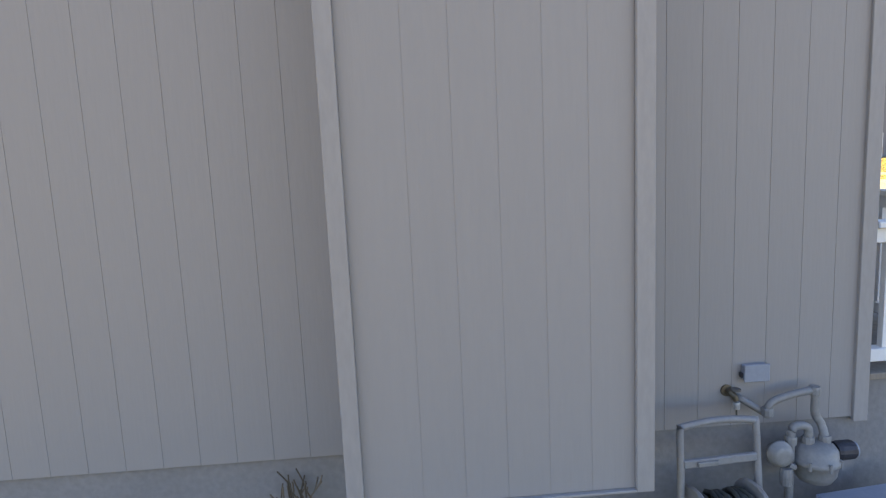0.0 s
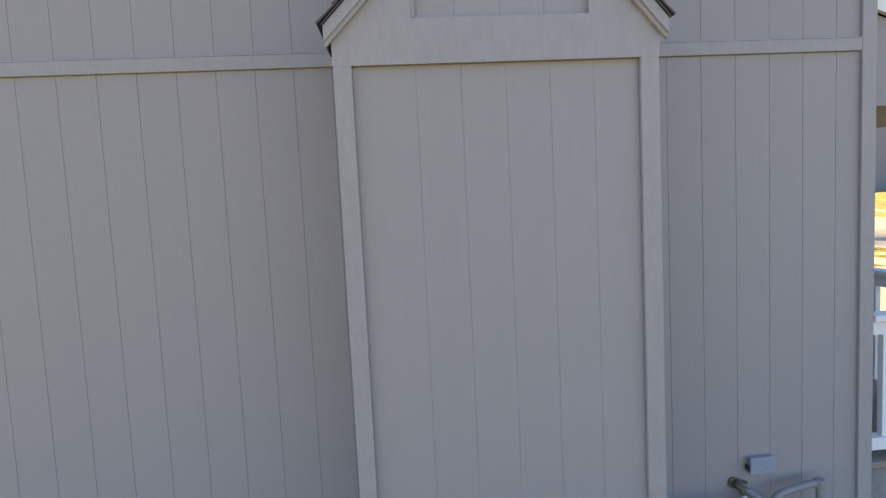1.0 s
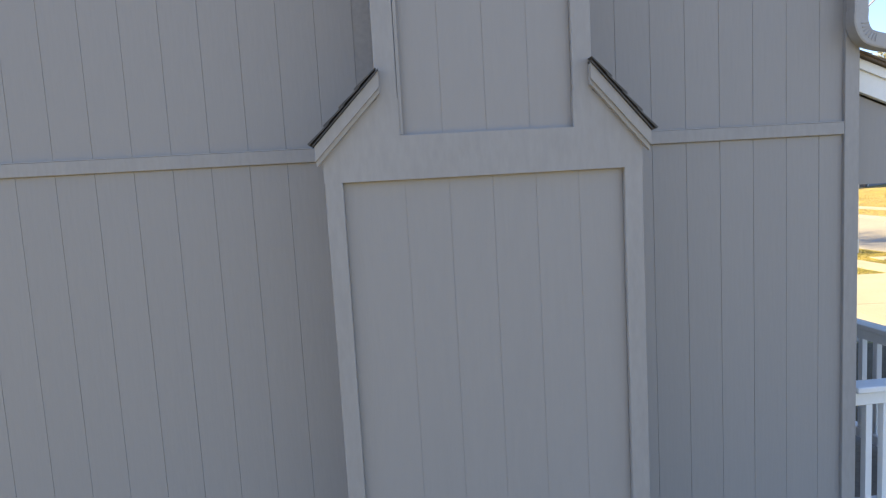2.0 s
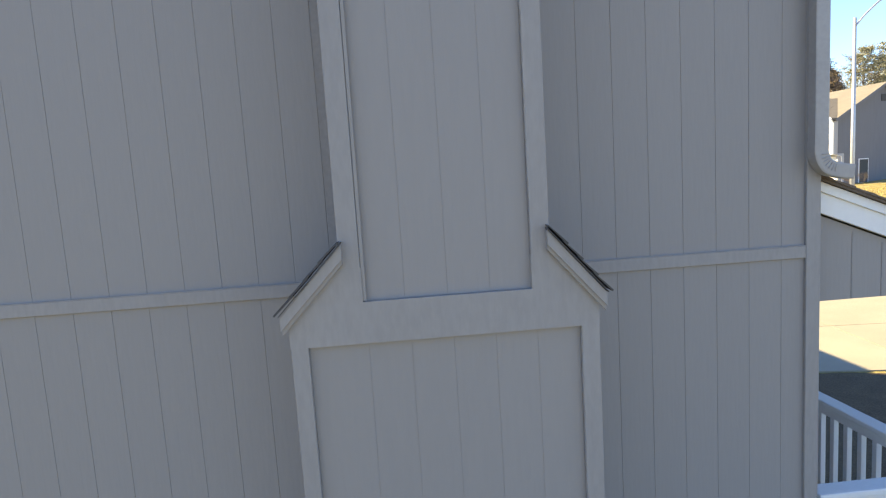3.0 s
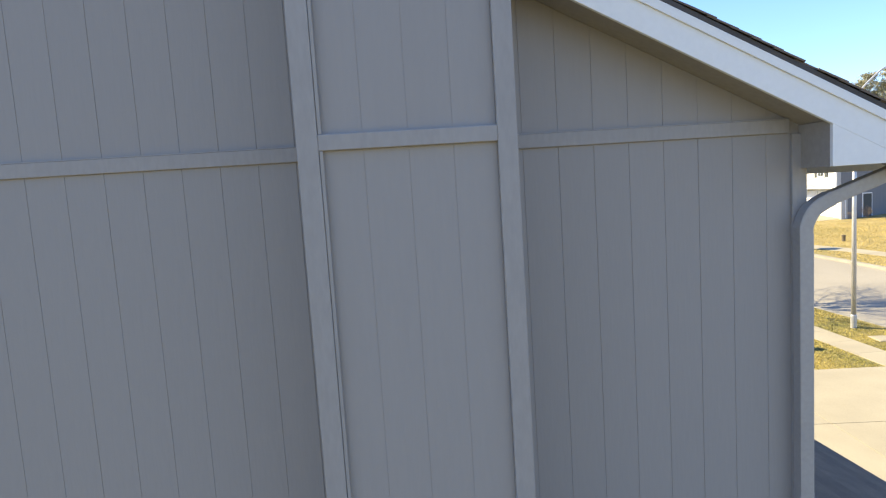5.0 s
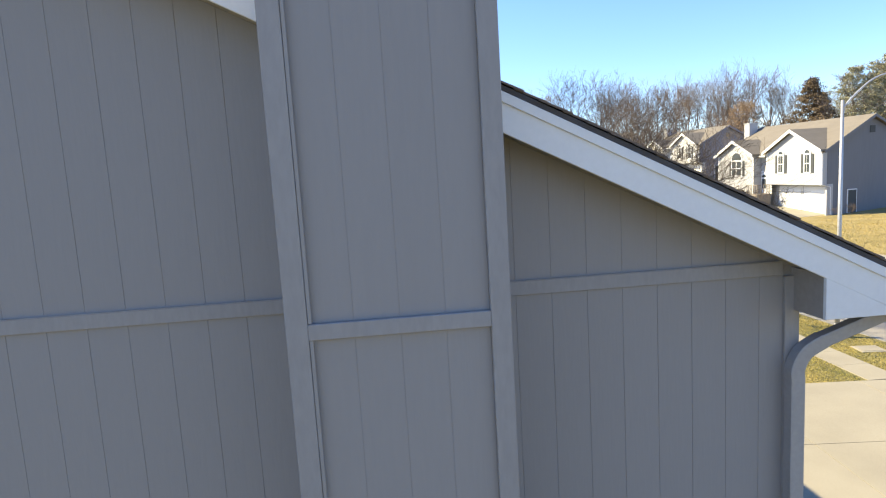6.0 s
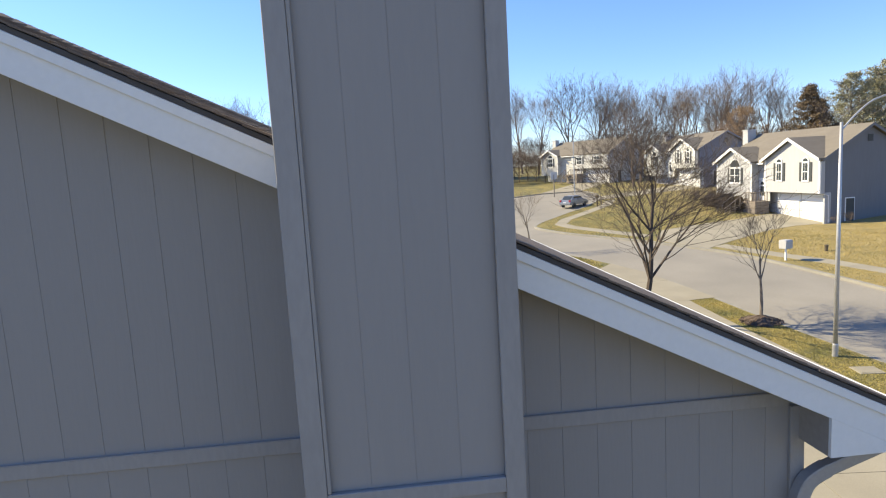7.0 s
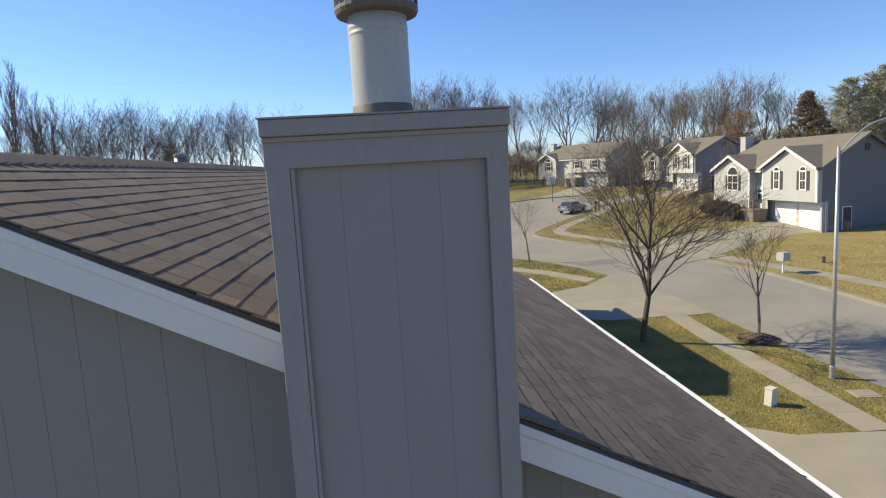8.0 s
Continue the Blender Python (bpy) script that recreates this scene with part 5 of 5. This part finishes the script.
def bare(x, y):
    """Whether this spot is road, kerb or pavement."""
    if (x, y) not in seen:
        seen[x, y] = on_paving(x, y)
    return seen[x, y]


def near_line(x, y, line, reach):
    """Whether a spot lies within reach of a plan line."""
    for (x0, y0), (x1, y1) in zip(line, line[1:]):
        dx, dy = x1 - x0, y1 - y0
        f = min(1.0, max(0.0, ((x - x0) * dx + (y - y0) * dy) / (dx * dx + dy * dy)))
        if math.hypot(x - x0 - f * dx, y - y0 - f * dy) < reach:
            return True
    return False


def on_paving(x, y):
    if near_line(x, y, CORNER_PATH, 0.75) or near_line(x, y, BEND_PATH, 0.7):
        return True
    return inside((x, y), ROAD) or any(inside((x, y), p) for p in PAVED) or inside((x + 0.3, y), ROAD) or inside((x - 0.3, y), ROAD)


def grass(label, box_of, count, size, mat, seed):
    rnd = random.Random(seed)
    v, f = [], []
    x0, x1, y0, y1 = box_of
    for _ in range(count):
        x, y = rnd.uniform(x0, x1), rnd.uniform(y0, y1)
        if bare(round(x * 5) / 5, round(y * 5) / 5):
            continue
        a, h, w = rnd.uniform(0, 6.28), size * rnd.uniform(0.5, 1.2), size * 0.45
        z = ground_z(x, y) - 0.01
        dx, dy = math.cos(a) * w, math.sin(a) * w
        lx, ly = rnd.uniform(-0.6, 0.6) * h, rnd.uniform(-0.6, 0.6) * h
        b = len(v)
        v += [(x - dx, y - dy, z), (x + dx, y + dy, z), (x + lx, y + ly, z + h)]
        f.append((b, b + 1, b + 2))
    tagged(new("grass", mesh_of("grass", v, f, mat)), label, "grass", kind="stuff")


grass("short green and straw-coloured winter grass", (6.5, 16.2, 12.2, 28.5), 120000, 0.042, GRASS, 3)
grass("short green and straw-coloured winter grass", (2.0, 13.5, 34.0, 48.0), 20000, 0.08, GRASS, 4)
grass("dry yellow winter grass across the street", (24.4, 42.0, 14.0, 46.0), 90000, 0.055, GRASS_DRY, 5)
grass("green and straw-coloured grass of the corner lawn", (15.0, 38.0, 46.0, 78.0), 60000, 0.07, GRASS_MID, 6)

# ---- services on the gable wall ----
jbox = empty("junction_box", (0.543, 0.0, 0.995), label="grey electrical box on the siding", category="electrical box")
part("body", box(-0.082, 0.065, -0.04, -0.001, -0.05, 0.045, 0.006), BOX_GREY, jbox)
part("cover", box(-0.086, 0.069, -0.05, -0.041, -0.055, 0.05, 0.004), BOX_GREY, jbox)
part("lug", box(-0.098, -0.0825, -0.035, -0.01, -0.03, 0.0, 0.003), DARK_METAL, jbox)

spigot = empty("spigot", (0.375, 0.0, 0.885), label="dull brass hose tap on the siding", category="tap")
part("flange", lathe([(0.035, 0.0), (0.035, -0.012), (0.02, -0.014)], (0, 0, 0), 14, "y"), BRASS, spigot)
part("body", tube([(0, 0, 0), (0.006, -0.04, -0.002), (0.02, -0.06, -0.02), (0.026, -0.066, -0.045)], [0.016, 0.02, 0.018, 0.015], 10), BRASS, spigot)
part("handle", lathe([(0.028, 0.0), (0.03, 0.006), (0.028, 0.012)], (0.03, -0.05, 0.012), 12), RUSTY, spigot)
part("vacuum_breaker", lathe([(0.018, -0.03), (0.02, 0.0), (0.018, 0.01)], (0.027, -0.068, -0.06), 10), STEEL, spigot)
part("drop_hose", tube([(0.027, -0.068, -0.085), (0.026, -0.07, -0.12), (0.03, -0.075, -0.17)], 0.005, 6), HOSE, spigot)

meter = empty("gas_meter", (0.795, -0.16, 0.425), label="grey-painted gas meter with regulator and bent pipes", category="gas meter")
part("case", lathe([(0.05, -0.06), (0.09, -0.045), (0.115, 0.0), (0.121, 0.058), (0.13, 0.062), (0.13, 0.09), (0.121, 0.094), (0.117, 0.14), (0.095, 0.168), (0.05, 0.18)], (0.03, 0, 0), 22), METER_GREY, meter, smooth=True)
for k in range(8):
    a = k * math.pi / 4
    part("bolt", lathe([(0.01, 0.052), (0.01, 0.1)], (0.03 + 0.131 * math.cos(a), 0.131 * math.sin(a), 0), 6), METER_GREY, meter)
index = part("index_head", lathe([(0.05, 0.1), (0.055, 0.12), (0.055, 0.2), (0.05, 0.21)], (0.03, -0.02, 0.125), 16, "x"), DARK_METAL, meter, "dark meter dial housing with a clear cap")
part("dial", lathe([(0.046, 0.211), (0.046, 0.222), (0.03, 0.226)], (0.03, -0.02, 0.125), 16, "x"), BOX_GREY, index)
part("inlet_pipe", tube(smooth_path([(-0.015, 0, 0.15), (-0.015, 0, 0.24), (-0.03, 0, 0.275), (-0.08, 0, 0.285), (-0.115, 0, 0.26), (-0.12, 0, 0.15), (-0.12, 0, -0.5)], 4), 0.024, 10), METER_GREY, meter, smooth=True)
part("outlet_pipe", tube(smooth_path([(0.085, 0, 0.14), (0.085, 0, 0.2), (0.08, 0.03, 0.27), (0.05, 0.04, 0.33), (0.045, 0.04, 0.46), (0.02, 0.04, 0.475)], 4), 0.024, 10), METER_GREY, meter, smooth=True)
part("house_pipe", tube(smooth_path([(0.03, 0.04, 0.475), (-0.1, 0.04, 0.455), (-0.2, 0.04, 0.425), (-0.235, 0.04, 0.39), (-0.235, 0.05, 0.35), (-0.25, 0.06, 0.335)], 4), 0.022, 10), METER_GREY, meter, smooth=True)
part("wall_pipe", tube([(-0.22, 0.05, 0.33), (-0.34, 0.12, 0.41), (-0.38, 0.16, 0.425)], 0.021, 10), METER_GREY, meter, smooth=True)
for p in ((0.04, 0.04, 0.47), (-0.235, 0.045, 0.36), (0.085, 0, 0.19), (-0.015, 0, 0.19), (-0.12, 0, 0.2)):
    part("fitting", lathe([(0.03, -0.025), (0.033, -0.015), (0.033, 0.015), (0.03, 0.025)], p, 10), METER_GREY, meter)
reg = part("regulator", lathe([(0.03, -0.05), (0.06, -0.045), (0.068, -0.012), (0.076, -0.01), (0.076, 0.008), (0.066, 0.01), (0.045, 0.045), (0.03, 0.07)], (-0.2, -0.02, 0.135), 20, "y"), METER_GREY, meter, "round gas regulator", True)
part("spring_tower", lathe([(0.03, -0.1), (0.035, -0.04), (0.03, 0.0)], (-0.175, -0.05, 0.06), 12), METER_GREY, reg)
part("vent", tube([(-0.16, -0.05, 0.08), (-0.13, -0.05, 0.06), (-0.12, -0.03, 0.06)], 0.018, 8), METER_GREY, reg)

cart = empty("hose_cart", (0.182, -0.36, 0.0), 4, "grey resin hose cart with a coiled dark hose", "hose cart")
frame_pts = smooth_path([(-0.235, 0.04, 0.1), (-0.225, 0.06, 0.5), (-0.222, 0.08, 0.785), (-0.2, 0.085, 0.815), (0.0, 0.09, 0.832), (0.2, 0.085, 0.815), (0.222, 0.08, 0.785), (0.23, 0.06, 0.5), (0.245, 0.04, 0.1)], 4)
part("frame", tube(frame_pts, 0.02, 8), PLASTIC_GREY, cart, smooth=True)
part("cross_bar", box(-0.215, 0.215, 0.045, 0.075, 0.592, 0.638, 0.006), PLASTIC_GREY, cart)
part("hose_guide", box(-0.14, -0.02, 0.03, 0.046, 0.6, 0.628, 0.004), METER_GREY, cart)
for s in (-1, 1):
    part("reel_flange", lathe([(0.19, -0.012), (0.2, 0.0), (0.19, 0.012), (0.05, 0.014)], (s * 0.17, 0.0, 0.3), 22, "x"), PLASTIC_GREY, cart)
    part("wheel", lathe([(0.06, -0.025), (0.11, -0.022), (0.11, 0.022), (0.06, 0.025)], (s * 0.27, 0.06, 0.11), 16, "x"), RUBBER, cart)
coil = []
for k in range(150):
    a, f = k * 0.5, k / 149
    coil.append((-0.14 + 0.28 * abs(((f * 5) % 2) - 1), 0.155 * math.cos(a) * (0.9 + 0.1 * f), 0.3 + 0.155 * math.sin(a) * (0.9 + 0.1 * f)))
part("hose", tube(coil, 0.014, 6), HOSE, cart, "dark garden hose wound on the reel", True)
part("axle", tube([(-0.27, 0.06, 0.11), (0.27, 0.06, 0.11)], 0.012, 8), DARK_METAL, cart)

cabinet = empty("utility_cabinet", (1.12, -0.42, 0.0), 6, "low grey service cabinet beside the gas meter", "cabinet")
part("body", box(-0.3, 0.36, -0.2, 0.2, 0.0, 0.3, 0.01), BOX_GREY, cabinet)
part("lid", box(-0.32, 0.38, -0.22, 0.22, 0.301, 0.33, 0.008), BOX_GREY, cabinet)
part("hasp", tube([(0.25, -0.05, 0.33), (0.28, -0.06, 0.36), (0.33, -0.06, 0.34)], 0.008, 6), DARK_METAL, cabinet)

stalk_mesh = tree_mesh("dry_stalks", STRAW, seed=14, height=0.5, fork=0.15, spread=0.5, levels=3, twigs=(6, 4, 3), r0=0.006, up=0.8)
weed = tagged(new("dry_plant", stalk_mesh), "dry stalks of a plant beside the foundation", "plant")
weed.matrix_basis = pose(-2.12, -0.16, -0.02) @ Matrix.Diagonal((1.35, 1.35, 1.35, 1))

# vents on the far slope, just showing over the ridge
vent = empty("roof_vent", (-3.85, 5.62, 8.47), label="metal plumbing vent above the roof ridge", category="roof vent")
part("pipe", lathe([(0.085, 0.0), (0.085, 0.5)], (0, 0, 0), 18), VENT_GREY, vent, smooth=True)
part("cap", lathe([(0.092, 0.5), (0.092, 0.54), (0.07, 0.55)], (0, 0, 0), 14), VENT_GREY, vent)

# ---- pieces: siding planks of the gable wall ----
plank_cache = {}


def plank(a, b, z0, z1a, z1b):
    """One ridge of grooved siding from a to b; its head follows the soffit."""
    key = (round(b - a, 4), round(z0, 3), round(z1a, 3), round(z1b, 3))
    if key not in plank_cache or abs(z1a - z1b) > 1e-6:
        w = b - a
        plank_cache[key] = bm_mesh("siding_plank", prism([(0.0009, z0), (w - 0.0009, z0), (w - 0.0009, z1b), (0.0009, z1a)], "y", 0.0, 0.004, 0.0014), SIDING)
    o = part("siding_plank", plank_cache[key], SIDING, wall_south)
    o.location = (a, 0, 0)


cuts_r = [-0.57] + [G * k for k in range(-2, 6)] + [X_COR - 0.065]
cuts_l = [-2.065 - G * k for k in range(-2, 27) if -2.065 - G * k > X_LEFT]
cuts_l = sorted(cuts_l + [X_LEFT])
for cuts in (cuts_l, cuts_r):
    for a, b in zip(cuts, cuts[1:]):
        plank(a, b, Z_SID - 0.004, Z_B1, Z_B1)
        if roof_z(a, SOF) > Z_B2 and roof_z(b, SOF) > Z_B2:
            plank(a, b, Z_B1T, Z_B2, Z_B2)
            za, zb = roof_z(a, SOF + 0.002), roof_z(b, SOF + 0.002)
            if min(za, zb) > Z_B2T + 0.02:
                plank(a, b, Z_B2T, za, zb)
        else:
            plank(a, b, Z_B1T, min(Z_B2, roof_z(a, SOF + 0.002)), min(Z_B2, roof_z(b, SOF + 0.002)))

# ---- pieces: shingles ----
roof = empty("roof", label="brown three-tab asphalt shingle roof", category="roof", kind="structure")
EXPO, TAB = 0.133, 0.305
tilt = math.atan(0.5)
rnd = random.Random(5)


def shingle_box(bm, w, warp):
    L = EXPO + 0.05
    c = [(-L, 0, 0.001), (0, 0, 0.007), (0, w, 0.007 + warp), (-L, w, 0.001)]
    hi = [bm.verts.new((x, y, z + 0.01)) for x, y, z in c]
    lo = [bm.verts.new((x, y, z)) for x, y, z in c]
    bm.faces.new(hi)
    for k in range(4):
        bm.faces.new((lo[k], lo[(k + 1) % 4], hi[(k + 1) % 4], hi[k]))


tabs = []
for k in range(4):
    bm = bmesh.new()
    shingle_box(bm, TAB - 0.009, (0.0, 0.002, 0.001, 0.003)[k])
    tabs.append(bm_mesh("shingle", bm, SHINGLE))
field_v, field_f = [], []
courses = int((X_EAVE + 0.013 - X_RIDGE) * UP / EXPO)
for i in range(courses + 1):
    x = X_EAVE + 0.013 - i * EXPO / UP
    off = (i % 2) * TAB / 2 + rnd.uniform(-0.02, 0.02)
    y, j = -0.30 - off, 0
    while y < Y_END + 0.28:
        y0, y1 = max(y, -0.3), min(y + TAB - 0.009, Y_END + 0.28)
        m = Matrix.Translation((x, y0, roof_z(x, 0.011))) @ Matrix.Rotation(tilt, 4, "Y") @ Matrix.Rotation(rnd.uniform(-0.004, 0.004), 4, "Z")
        if y1 - y0 > 0.04:
            if y0 < 1.62 and y1 - y0 > TAB - 0.025:
                o = part("shingle", tabs[rnd.randrange(4)], SHINGLE, roof)
                o.matrix_basis = m
            else:
                L, w, wp, b = EXPO + 0.05, y1 - y0, rnd.uniform(0, 0.003), len(field_v)
                c = [(-L, 0, 0.001), (0, 0, 0.007), (0, w, 0.007 + wp), (-L, w, 0.001)]
                field_v += [m @ Vector((px, py, pz + 0.01)) for px, py, pz in c] + [m @ Vector(p) for p in c]
                field_f += [(b, b + 1, b + 2, b + 3)] + [(b + 4 + k, b + 4 + (k + 1) % 4, b + (k + 1) % 4, b + k) for k in range(4)]
        y += TAB
field = part("shingle_field", mesh_of("shingle_field", field_v, field_f, SHINGLE_J), SHINGLE_J, roof)
field["kind"] = "stuff"
part("west_slope", prism([(X_RIDGE, roof_z(X_RIDGE, 0.003)), (X_RIDGE, roof_z(X_RIDGE, -0.008)), (2 * X_RIDGE - X_EAVE, roof_z(2 * X_RIDGE - X_EAVE, -0.008)), (2 * X_RIDGE - X_EAVE, roof_z(2 * X_RIDGE - X_EAVE, 0.003))], "y", -0.3, Y_END + 0.28), SHINGLE, roof)
me = bm_mesh("ridge_shingle", prism([(-0.13, -0.058), (0.0, 0.006), (0.13, -0.058), (0.13, -0.046), (0.0, 0.026), (-0.13, -0.04)], "y", 0.0, 0.2), SHINGLE)
for k in range(76):
    o = part("ridge_shingle", me, SHINGLE, roof)
    o.matrix_basis = pose(X_RIDGE, -0.3 + k * 0.145, roof_z(X_RIDGE) - 0.018, 7.0, 0, 0)
